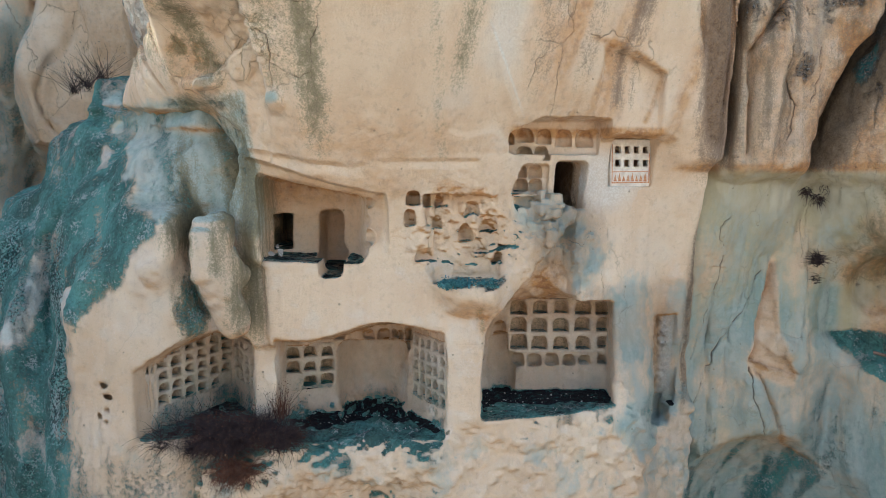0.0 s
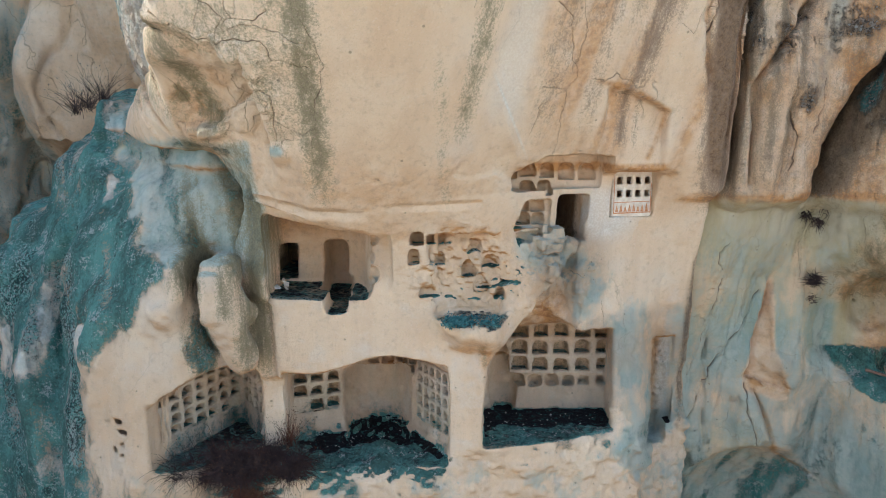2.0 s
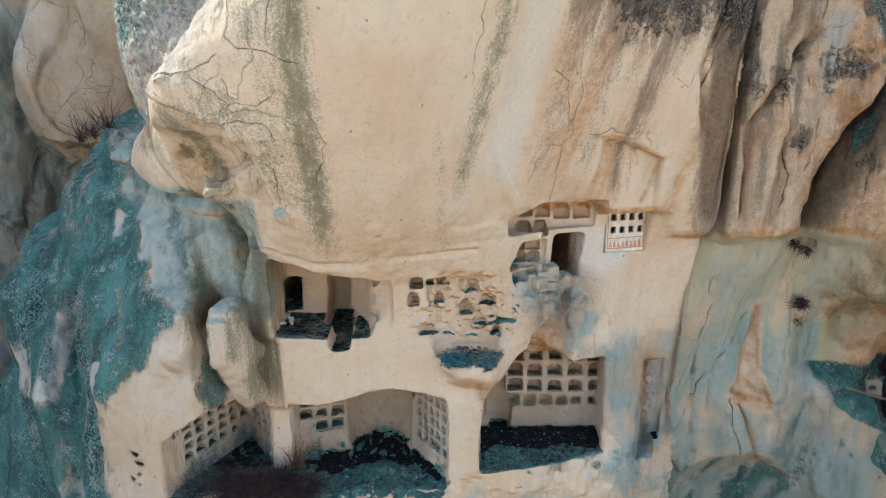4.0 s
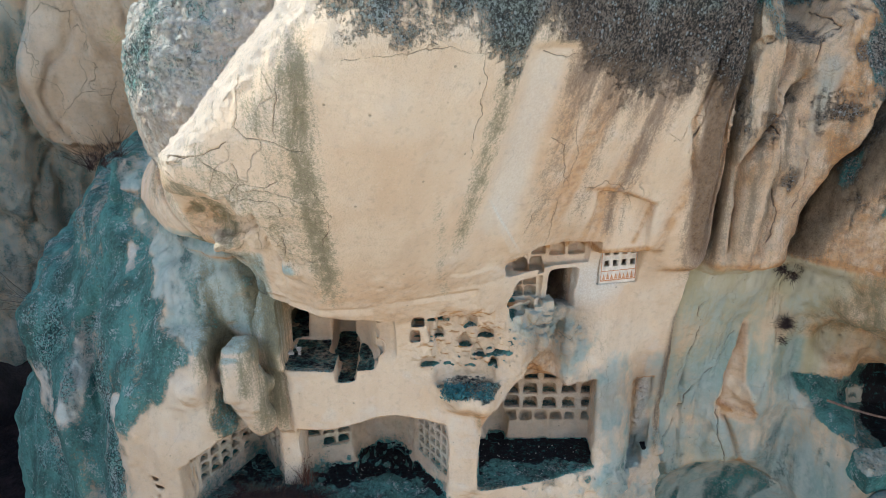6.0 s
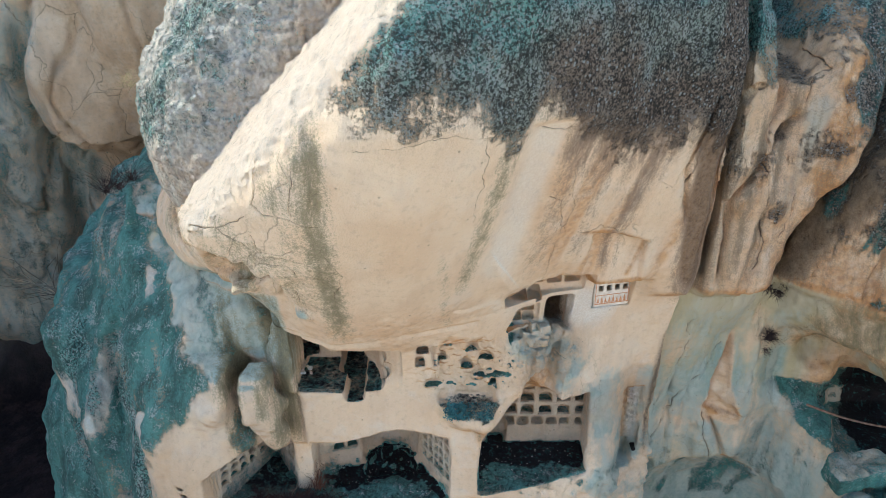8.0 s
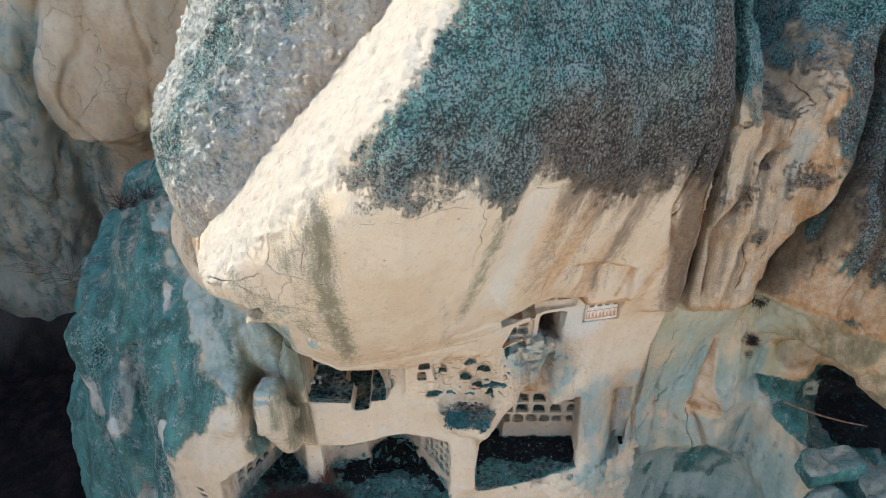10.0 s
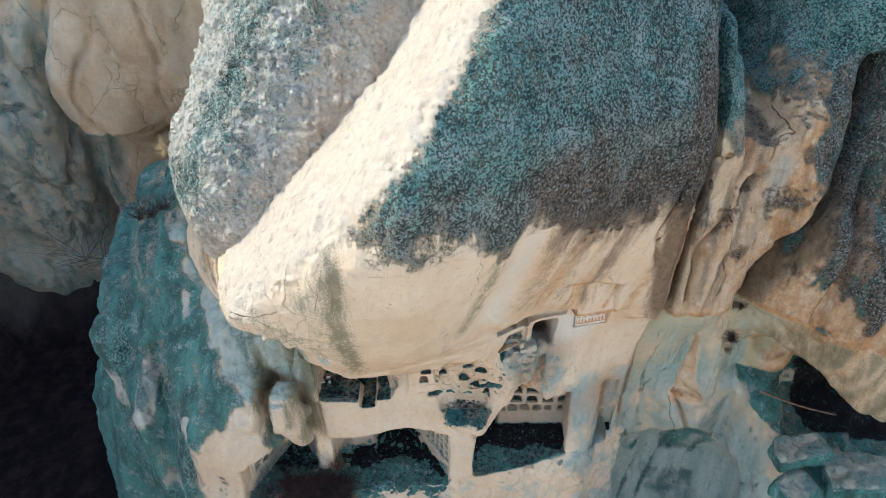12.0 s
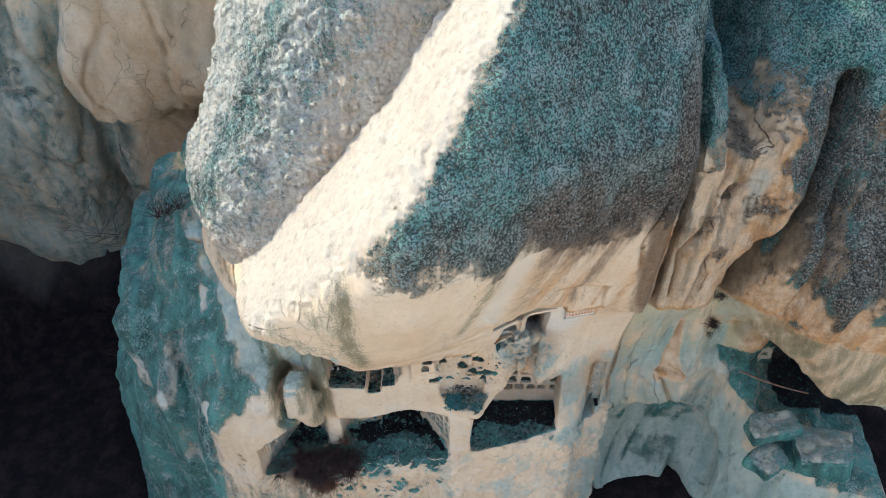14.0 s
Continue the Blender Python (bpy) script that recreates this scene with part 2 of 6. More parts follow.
def tuff(name):
    """Soft volcanic tuff. tone: lichen, dark streaks, ochre, pale plaster. wash: blue-green bloom, blackened floors and
    hollows, coarse relief, brown crust. hue: teal of the lichen, cracks, turquoise stain, yellow-green film. Most of
    these channels also carry painted light and shade.
    """
    m = Nodes(name)
    lichen, streak, ochre, pale = m.tone("tone")
    bloom, blackening, coarse, brown = m.tone("wash")
    verdant, cracked, stain_and_light, lime = m.tone("hue")
    (rift, *_) = m.tone("marks")

    def centred(v, amount):
        return m.math("MULTIPLY", m.math("SUBTRACT", v, 0.5), amount)

    broad = m.noise(0.55, 4, 0.6)
    fine = m.noise(9.0, 6, 0.65)
    run = m.noise(1.6, 5, 0.6, m.place((1.6, 1.6, 0.16)))
    thin = m.noise(7.0, 5, 0.6, m.place((1.3, 1.3, 0.1)))
    grit = m.noise(45.0, 3, 0.7)
    speck = m.noise(26.0, 4, 0.75)
    mid = m.noise(3.0, 5, 0.65)
    dots, clumps = m.ramp(speck, 0.36, 0.64), m.ramp(mid, 0.3, 0.7)
    c = m.mix(m.ramp(broad, 0.3, 0.7), (0.76, 0.535, 0.335), (0.83, 0.63, 0.42))
    c = m.mix(m.math("MULTIPLY", m.ramp(run, 0.42, 0.75), 0.32), c, (0.63, 0.41, 0.245))
    c = m.mix(m.math("MULTIPLY", m.ramp(fine, 0.5, 0.75), 0.4), c, (0.52, 0.36, 0.24))
    c = m.mix(m.math("MULTIPLY", m.ramp(m.noise(1.1, 5, 0.6), 0.5, 0.75), 0.35), c, (0.72, 0.60, 0.47))
    c = m.mix(m.math("MULTIPLY", m.ramp(grit, 0.56, 0.68), 0.25), c, (0.50, 0.35, 0.23))
    c = m.mix(m.math("MULTIPLY", m.ramp(m.noise(30.0, 4, 0.7), 0.56, 0.66), 0.2), c, (0.88, 0.76, 0.59))
    c = m.mix(m.math("MULTIPLY", pale, 0.9), c, m.mix(m.ramp(speck, 0.42, 0.62), (0.72, 0.62, 0.49), (0.83, 0.76, 0.65)))
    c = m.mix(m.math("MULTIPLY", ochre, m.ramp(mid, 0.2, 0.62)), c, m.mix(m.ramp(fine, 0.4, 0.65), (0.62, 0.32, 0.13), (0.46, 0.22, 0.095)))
    c = m.mix(m.math("MULTIPLY", m.ramp(m.math("ADD", lime, m.math("ADD", centred(run, 0.9), centred(mid, 0.5))), 0.15, 0.9), m.math("MULTIPLY", m.ramp(lime, 0.02, 0.3), 0.75)), c, m.mix(m.ramp(run, 0.35, 0.65), (0.45, 0.41, 0.24), (0.55, 0.52, 0.37)))
    # pale blue-green bloom of algae and lime
    b = m.math("MULTIPLY", m.ramp(m.math("ADD", bloom, m.math("ADD", centred(run, 1.3), m.math("ADD", centred(mid, 0.6), centred(fine, 0.5)))), 0.1, 0.95), m.ramp(bloom, 0.02, 0.3))
    b = m.math("MULTIPLY", b, m.math("SUBTRACT", 1.0, m.math("MULTIPLY", ochre, 0.9), True))
    c = m.mix(m.math("MULTIPLY", b, 0.85), c, m.mix(m.ramp(m.math("ADD", m.math("MULTIPLY", fine, 0.4), m.math("MULTIPLY", run, 0.6)), 0.4, 0.6), (0.24, 0.36, 0.32), (0.43, 0.49, 0.42)))
    # rain streaks, also shade painted into nest holes, doorway and crevice
    s = m.ramp(m.math("ADD", streak, m.math("ADD", centred(thin, 1.4), m.math("ADD", centred(grit, 0.8), centred(dots, 0.45)))), 0.1, 1.0)
    s = m.math("MULTIPLY", s, m.ramp(streak, 0.02, 0.25))
    c = m.mix(m.math("MULTIPLY", s, 0.88), c, m.mix(brown, m.mix(dots, (0.13, 0.11, 0.058), (0.28, 0.235, 0.13)), m.mix(dots, (0.15, 0.095, 0.06), (0.32, 0.215, 0.14))))
    c = m.mix(m.math("MULTIPLY", m.ramp(streak, 0.8, 1.2), m.math("MULTIPLY", m.ramp(m.math("ADD", fine, centred(dots, 0.3)), 0.25, 0.6), 0.85)), c, m.mix(dots, m.mix(brown, (0.085, 0.072, 0.045), (0.10, 0.056, 0.028)), m.mix(brown, (0.21, 0.18, 0.11), (0.26, 0.155, 0.08))))
    # turquoise stain in sheets that run down, also painted skylight on floors
    drift = m.noise(1.3, 7, 0.72, m.place((1.5, 1.5, 0.3)))
    sheets = m.noise(1.0, 6, 0.65, m.place((1.6, 1.6, 0.42)))
    salt = m.noise(15.0, 7, 0.78)
    pepper = m.noise(23.0, 6, 0.75, m.place((1.1, 0.9, 1.05)))
    pick = m.ramp(salt, 0.36, 0.64)
    t = m.ramp(m.math("ADD", stain_and_light, m.math("ADD", centred(drift, 1.1), m.math("ADD", centred(mid, 0.6), centred(salt, 1.2)))), 0.3, 0.7)
    t = m.math("MULTIPLY", t, m.ramp(stain_and_light, 0.03, 0.25))
    water = m.mix(m.ramp(m.math("ADD", m.math("MULTIPLY", sheets, 0.6), m.math("MULTIPLY", salt, 0.4)), 0.4, 0.6), (0.022, 0.125, 0.108), (0.13, 0.40, 0.335))
    water = m.mix(m.math("MULTIPLY", m.ramp(m.math("ADD", m.math("MULTIPLY", drift, 0.5), m.math("MULTIPLY", pepper, 0.5)), 0.475, 0.39), 0.75), water, (0.025, 0.055, 0.05))
    water = m.mix(m.math("MULTIPLY", m.ramp(m.math("ADD", m.math("MULTIPLY", mid, 0.5), m.math("MULTIPLY", pepper, 0.5)), 0.545, 0.59), 0.85), water, (0.56, 0.60, 0.54))
    c = m.mix(m.math("MULTIPLY", t, 0.92), c, water)
    # lichen crust, broken up into specks, also painted skylight on ledges
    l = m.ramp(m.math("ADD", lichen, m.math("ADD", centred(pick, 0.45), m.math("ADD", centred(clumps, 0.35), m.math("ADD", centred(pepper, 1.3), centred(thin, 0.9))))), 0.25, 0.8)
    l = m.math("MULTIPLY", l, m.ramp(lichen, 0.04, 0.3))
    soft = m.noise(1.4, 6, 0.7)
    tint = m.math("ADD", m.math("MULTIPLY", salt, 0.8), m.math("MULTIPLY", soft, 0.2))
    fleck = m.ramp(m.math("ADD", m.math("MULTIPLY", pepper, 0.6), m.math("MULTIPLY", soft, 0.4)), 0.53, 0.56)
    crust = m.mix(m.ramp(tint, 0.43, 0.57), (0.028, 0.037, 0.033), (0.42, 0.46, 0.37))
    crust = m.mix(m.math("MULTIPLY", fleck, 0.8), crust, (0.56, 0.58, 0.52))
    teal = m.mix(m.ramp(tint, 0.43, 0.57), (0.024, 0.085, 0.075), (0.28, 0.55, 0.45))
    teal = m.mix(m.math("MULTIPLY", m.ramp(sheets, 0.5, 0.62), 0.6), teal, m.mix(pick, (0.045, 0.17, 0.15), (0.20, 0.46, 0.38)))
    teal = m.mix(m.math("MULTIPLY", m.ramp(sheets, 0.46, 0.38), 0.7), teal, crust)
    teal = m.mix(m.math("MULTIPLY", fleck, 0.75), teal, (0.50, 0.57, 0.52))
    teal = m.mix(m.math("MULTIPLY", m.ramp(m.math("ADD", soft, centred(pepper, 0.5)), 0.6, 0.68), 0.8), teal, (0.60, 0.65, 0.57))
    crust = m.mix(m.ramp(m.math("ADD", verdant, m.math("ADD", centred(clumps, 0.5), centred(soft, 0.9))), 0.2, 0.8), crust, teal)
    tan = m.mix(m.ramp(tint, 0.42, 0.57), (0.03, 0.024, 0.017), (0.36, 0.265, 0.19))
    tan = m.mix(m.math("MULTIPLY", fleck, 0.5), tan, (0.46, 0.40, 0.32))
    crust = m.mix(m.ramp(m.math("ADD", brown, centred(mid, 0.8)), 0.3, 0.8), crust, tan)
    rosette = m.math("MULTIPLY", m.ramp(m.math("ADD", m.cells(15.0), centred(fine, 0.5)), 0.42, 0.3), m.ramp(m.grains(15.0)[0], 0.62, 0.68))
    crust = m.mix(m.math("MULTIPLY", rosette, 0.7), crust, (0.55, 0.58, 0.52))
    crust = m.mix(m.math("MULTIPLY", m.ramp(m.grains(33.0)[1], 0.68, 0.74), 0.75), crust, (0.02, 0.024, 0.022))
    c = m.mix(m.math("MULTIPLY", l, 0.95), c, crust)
    # black and teal tint of floors and hollows
    floor_tint = m.mix(m.ramp(m.noise(7.0, 7, 0.75), 0.53, 0.68), (0.016, 0.012, 0.012), (0.05, 0.16, 0.145))
    c = m.mix(m.math("MULTIPLY", m.ramp(blackening, 0.02, 0.25), m.ramp(m.math("ADD", blackening, m.math("ADD", centred(fine, 0.9), centred(mid, 0.6))), 0.3, 0.65)), c, floor_tint)
    # hairline cracks and small pits
    warp = m.tree.nodes.new("ShaderNodeVectorMath")
    warp.operation = "ADD"
    m.put(warp.inputs[0], m.place((1, 1, 0.6)))
    wn = m.tree.nodes.new("ShaderNodeTexNoise")
    wn.inputs["Scale"].default_value, wn.inputs["Detail"].default_value = 1.1, 5.0
    m.put(wn.inputs["Vector"], m.place())
    m.put(warp.inputs[1], wn.outputs[1])
    crack = m.math("MULTIPLY", m.ramp(m.cells(0.75, "DISTANCE_TO_EDGE", warp.outputs[0]), 0.011, 0.0), m.math("MULTIPLY", m.ramp(m.noise(0.8, 3), 0.4, 0.5), cracked))
    pit = m.math("MULTIPLY", m.ramp(m.cells(2.7), 0.07, 0.04), 0.8)
    c = m.mix(m.math("MULTIPLY", m.math("MAXIMUM", crack, pit), 0.45), c, (0.13, 0.09, 0.06))
    c = m.mix(m.math("MULTIPLY", m.ramp(rift, 0.3, 0.95), 0.7), c, (0.13, 0.085, 0.06))
    h = m.math("ADD", m.math("MULTIPLY", m.noise(5.0, 6, 0.65), 0.5), m.math("ADD", m.math("MULTIPLY", grit, 0.16), m.math("MULTIPLY", speck, 0.22)))
    h = m.math("SUBTRACT", h, m.math("MULTIPLY", m.math("MAXIMUM", crack, pit), 0.4))
    n = m.bump(h, 0.12)
    n = m.bump(m.math("MULTIPLY", m.noise(12.0, 6, 0.85), m.math("ADD", m.math("MULTIPLY", t, 0.6), m.math("ADD", l, coarse, True), True)), 0.17, n)
    knobs = m.math("MULTIPLY", m.math("SUBTRACT", 1.0, m.cells(9.0, "SMOOTH_F1")), m.ramp(coarse, 0.55, 1.0))
    n = m.bump(knobs, 0.11, n)
    return m.done(c, 0.92, n)


TUFF = tuff("tuff")


# ---- the rock masses ----
def stripe(x, z, x0, z0, x1, z1, w, amount):
    """A run of water down the rock from (x0, z0) to (x1, z1)."""
    t = (z0 - z) / (z0 - z1)
    c = x0 + (x1 - x0) * np.clip(t, -0.3, 1.3)
    return amount * np.exp(-np.abs((x - c) / w) ** 2.6) * step(-0.15, 0.1, t) * step(1.12, 0.8, t)


def spot(x, z, cx, cz, rx, rz, sharp=2):
    return np.exp(-(((x - cx) / rx) ** 2 + ((z - cz) / rz) ** 2) ** sharp)


def turned(x, y, cx, cy, deg):
    c, s = math.cos(radians(deg)), math.sin(radians(deg))
    return (x - cx) * c + (y - cy) * s, -(x - cx) * s + (y - cy) * c


def box(cx, cy, cz, hx, hy, hz, deg=0, r=0.04):
    def shape(x, y, z):
        u, v = turned(x, y, cx, cy, deg)
        a, b, c = np.abs(u) - hx + r, np.abs(v) - hy + r, np.abs(z - cz) - hz + r
        return np.maximum(np.maximum(a, b), c) - r + 0 * (x + y + z) if r == 0 else (
            np.sqrt(np.maximum(a, 0) ** 2 + np.maximum(b, 0) ** 2 + np.maximum(c, 0) ** 2) + np.minimum(np.maximum(np.maximum(a, b), c), 0) - r)
    return shape


def ball(cx, cy, cz, rx, ry, rz):
    def shape(x, y, z):
        q = np.sqrt(((x - cx) / rx) ** 2 + ((y - cy) / ry) ** 2 + ((z - cz) / rz) ** 2)
        return (q - 1) * min(rx, ry, rz)
    return shape


def room(corners, low, top, r=0.08):
    """A room on a convex plan (counter-clockwise), with a floor and a ceiling top(x, y)."""
    def shape(x, y, z):
        d = np.full(np.broadcast(x, y).shape, -9.0)
        for (ax, ay), (bx, by) in zip(corners, corners[1:] + corners[:1]):
            k = math.hypot(bx - ax, by - ay)
            d = smax(d, ((x - ax) * (by - ay) - (y - ay) * (bx - ax)) / k, r)
        return smax(smax(d, low - z, r), z - top(x, y), r)
    return shape


def nest(rock, x, y, z, deg, w=0.15, h=0.15, depth=0.3):
    """A pigeon's nest hole: a flat floor under a scooped, arched vault. It goes in along the wall's inward way, deg turned from +y."""
    def shape(px, py, pz):
        u, v = turned(px, py, x, y, deg)
        t = pz - z + h
        q = (np.abs(u) / w) ** 4 + (np.maximum(v, 0) / depth) ** 2.4 + (np.maximum(t, 0) / (2.05 * h)) ** 3
        return np.maximum(np.maximum((q ** 0.4 - 1) * min(w, h), -t), np.abs(v) - depth - 0.05)
    rock.cut((x - 0.5, y - 0.5, z - 0.4), (x + 0.5, y + 0.5, z + 0.4), shape, 0.012)


WALLS = {}


def nests(rock, a, b, columns, rows, inward, miss=(), w=0.15, h=0.15, fine=True):
    """A wall of nest holes between the plan points a and b, at those heights. A fine wall is let into a pocket of the rock and cut later."""
    rnd = random.Random(columns * 31 + len(rows))
    holes = []
    for i in range(columns):
        f = (i + 0.5) / columns
        for k, z in enumerate(rows):
            jx, jz, jw = rnd.uniform(-0.015, 0.015), rnd.uniform(-0.012, 0.012), rnd.uniform(0.86, 1.06)
            if (i, k) not in miss:
                holes.append((f, jx, z + jz, w * jw, h * jw))
    if not fine:
        for f, jx, z, hw, hh in holes:
            nest(rock, a[0] + (b[0] - a[0]) * f + jx, a[1] + (b[1] - a[1]) * f, z, inward, hw, hh)
        return
    low, high, k = min(rows) - h - 0.05, max(rows) + h + 0.05, radians(inward)
    cx, cy = (a[0] + b[0]) / 2, (a[1] + b[1]) / 2
    long = math.hypot(b[0] - a[0], b[1] - a[1])
    rock.cut((cx - 2, cy - 2, low - 0.5), (cx + 2, cy + 2, high + 0.5),
             box(cx - math.sin(k) * 0.2, cy + math.cos(k) * 0.2, (low + high) / 2, long / 2 - 0.04, 0.21, (high - low) / 2 - 0.02, inward, 0.02), 0.01)
    WALLS[a, b] = (cx, cy, long, low, high, inward, holes)


def nest_wall(cx, cy, long, low, high, inward, holes):
    """The cut of a wall of nests, in fine grain."""
    k = radians(inward)
    fine = Rock((-long / 2 - 0.06, -0.08, low - 0.06), (long / 2 + 0.06, 0.5, high + 0.06), 0.016)
    fine.add((-9, -9, -9), (9, 9, 99), box(0, 0.215, (low + high) / 2, long / 2, 0.23, (high - low) / 2, 0, 0.03), 0.01)
    for f, jx, z, hw, hh in holes:
        nest(fine, (f - 0.5) * long + jx, 0, z, 0, hw, hh, 0.17 + 0.8 * hw)
    points, faces = fine.skin()
    points, faces = slimmed(points, faces, fine.low, (9, 0.445, 99), fine.h, 8)
    n = normals(points, faces)
    pecks = np.stack([points[:, 0] + 0.8 * points[:, 2], points[:, 1], 0.25 * (points[:, 2] - 0.8 * points[:, 0])], 1)
    points = points + n * (0.02 * rough(points, 0.3, 3, 7) + 0.008 * rough(points, 0.07, 2, 8) + 0.009 * grain(pecks, 0.04, 9))[:, None]
    n = normals(points, faces)
    x, y = points[:, 0].copy(), points[:, 1].copy()
    points[:, 0], points[:, 1] = cx + x * math.cos(k) - y * math.sin(k), cy + x * math.sin(k) + y * math.cos(k)
    z, e, o = points[:, 2], rough(points, 0.6, 4, 5), np.zeros(len(points))
    # holes are tinted darker inwards: their shade put into the colour
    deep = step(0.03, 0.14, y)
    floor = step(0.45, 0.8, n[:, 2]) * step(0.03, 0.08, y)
    # ochre upper rows, teal and yellow-green feet: painted bounce and skylight
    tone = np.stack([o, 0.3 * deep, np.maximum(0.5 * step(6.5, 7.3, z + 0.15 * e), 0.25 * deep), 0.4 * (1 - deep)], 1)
    wash = np.stack([0.6 * floor, 0.28 * floor, o + 0.25, o], 1)
    hue = np.stack([o, o, 0.45 * step(6.05, 5.75, z + 0.2 * e) + 0.5 * floor, 0.45 * step(6.9, 6.2, z) * (1 - deep)], 1)
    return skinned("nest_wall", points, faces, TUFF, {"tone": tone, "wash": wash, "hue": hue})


def caves(rock):
    """All the rooms and holes cut into the cliff."""
    # strip of olive rock set back west of the open room, down to the pillar below
    rock.cut((-4.2, 11.4, 6.6), (-2.9, 13.6, 10.4), box(-3.36, 12.6, 7.55, 0.28, 0.65, 0.85, 0, 0.12), 0.15)
    # the open room above, with a door and a tall niche in its back wall
    w = (-3.9, 11.8, 7.7), (-1.0, 16.2, 10.4)
    rock.cut(*w, room([(-3.12, 12), (-1.45, 12), (-1.33, 13.3), (-1.55, 14.1), (-2.0, 14.35), (-3.1, 14.3), (-3.22, 13.4)], 8.42,
                      lambda x, y: 9.93 - 0.2 * (x + 3.1) - 0.05 * (y - 13), 0.14), 0.05)
    rock.cut(*w, box(-3.08, 15.0, 8.86, 0.25, 1.0, 0.34), 0.04)
    rock.cut(*w, box(-2.1, 14.5, 8.72, 0.26, 0.75, 0.56, 0, 0.16), 0.05)
    rock.cut(*w, box(-1.95, 13.6, 8.38, 0.2, 1.1, 0.22, 0, 0.12), 0.06)
    for cx, cy, cz, r in ((-1.42, 13.35, 8.62, 0.13), (-1.4, 13.3, 9.12, 0.1), (-1.34, 13.2, 8.84, 0.13), (-1.3, 13.1, 9.45, 0.08)):
        rock.cut(*w, ball(cx, cy, cz, r, 0.3, r), 0.04)
    # lower room at the west end
    w = (-6.2, 11.4, 4.8), (-2.8, 15.3, 7.6)
    rock.cut(*w, room([(-5.12, 11.6), (-3.42, 11.6), (-3.42, 13.55), (-4.08, 14.6), (-4.16, 14.6), (-5.12, 12.6)], 5.5,
                      lambda x, y: 7.5 - 0.72 * np.sqrt((x + 3.95) ** 2 + 0.12) - 0.12 * (y - 12.8)), 0.06)
    nests(rock, (-5.14, 12.62), (-4.16, 14.6), 7, (5.98, 6.19, 6.4, 6.61, 6.82, 7.02), 63.5, ((0, 0), (0, 1), (0, 2), (1, 5), (0, 4), (0, 5), (6, 0)), 0.125, 0.08)
    nests(rock, (-4.08, 14.6), (-3.45, 13.6), 4, (6.06, 6.27, 6.48, 6.69, 6.9), -57, (), 0.11, 0.08)
    for px, pz in ((-5.75, 5.9), (-5.6, 5.82), (-5.6, 6.02)):
        rock.cut(*w, ball(px, 12.2, pz, 0.05, 0.3, 0.05), 0.02)
    for px, pz in ((-5.62, 6.45), (-5.55, 6.26)):
        rock.cut(*w, ball(px, 12.6, pz, 0.12, 0.4, 0.07), 0.03)
    # both lower rooms open to each other in front of a pillar
    rock.cut((-4, 11.4, 5), (-2.4, 14.2, 7.6), box(-3.15, 12.5, 6.15, 0.5, 0.85, 0.72, 0, 0.12), 0.1)
    # lower room in the middle: nest walls either side of an apse
    w = (-3.4, 12, 4.6), (0.5, 16.2, 7.6)
    rock.cut(*w, room([(-2.98, 12), (0.0, 12), (0.05, 13.35), (-0.62, 14.4), (-2.2, 14.4), (-3.0, 14.12), (-3.0, 13)], 5.3,
                      lambda x, y: 7.16 - 0.2 * (y - 13.2) - 0.12 * np.sin(2.2 * (x + 3.2)) + 0.05 * (x + 1.5)), 0.05)
    rock.cut(*w, room([(-2.05, 14), (-0.7, 14), (-0.7, 14.7), (-1.1, 15.15), (-1.7, 15.15), (-2.05, 14.7)], 5.25,
                      lambda x, y: 6.72 + 0 * (x + y), 0.2), 0.05)
    nests(rock, (-3.02, 14.12), (-2.08, 14.42), 3, (5.98, 6.26, 6.54), 17, ((0, 0),), 0.14, 0.11)
    nests(rock, (-3.02, 14.12), (-0.7, 14.42), 8, (6.84,), 6, ((4, 0), (7, 0)), 0.125, 0.09, False)
    nests(rock, (-1.0, 14.4), (-0.62, 14.4), 3, (6.62, 6.86), -10, (), 0.05, 0.085, False)
    nests(rock, (-0.58, 14.34), (0.06, 13.36), 5, (5.82, 6.06, 6.3, 6.54, 6.78), -57, (), 0.095, 0.09)
    # lower room at the east end, under a slanting edge and a hollow
    w = (0.4, 12, 5.0), (3.7, 16.2, 8.8)

    def slant(x, y):
        back = step(13.7, 14.5, y)
        return (np.where(x < 1.85, 7.15 + 1.1 * (x - 0.65), 8.47 - 1.5 * (x - 1.85)) * (1 - back)).clip(0, 9) * (x < 2.45) + (7.55 * np.where(x < 2.45, back, 1))

    rock.cut(*w, room([(0.62, 12), (3.16, 12), (3.3, 14.9), (0.78, 14.85)], 5.6, slant), 0.05)
    rock.cut(*w, box(1.18, 14.95, 6.15, 0.24, 0.25, 0.6, 0, 0.15), 0.05)
    nests(rock, (1.30, 14.88), (3.42, 14.9), 5, (6.58, 6.94, 7.29), 0, (), 0.165, 0.14)
    nests(rock, (1.33, 14.88), (3.36, 14.9), 6, (6.23,), 0, (), 0.125, 0.105, False)
    nest(rock, 1.12, 14.86, 6.88, 0, 0.11, 0.12, 0.2)
    nests(rock, (0.68, 13.6), (0.75, 14.6), 3, (6.3, 6.7, 7.05), 92, (), 0.12, 0.12, False)
    # worn niches over the ledge in the middle
    w = (-1, 12, 7.8), (2, 14.4, 9.9)
    rock.cut(*w, box(0.36, 12.95, 9.0, 0.58, 0.42, 0.58, -4, 0.05), 0.05)
    rock.cut(*w, box(-0.1, 13.0, 9.3, 0.24, 0.3, 0.28, 0, 0.05), 0.05)
    rock.cut(*w, box(0.85, 13.1, 8.9, 0.3, 0.35, 0.3, -20, 0.06), 0.06)
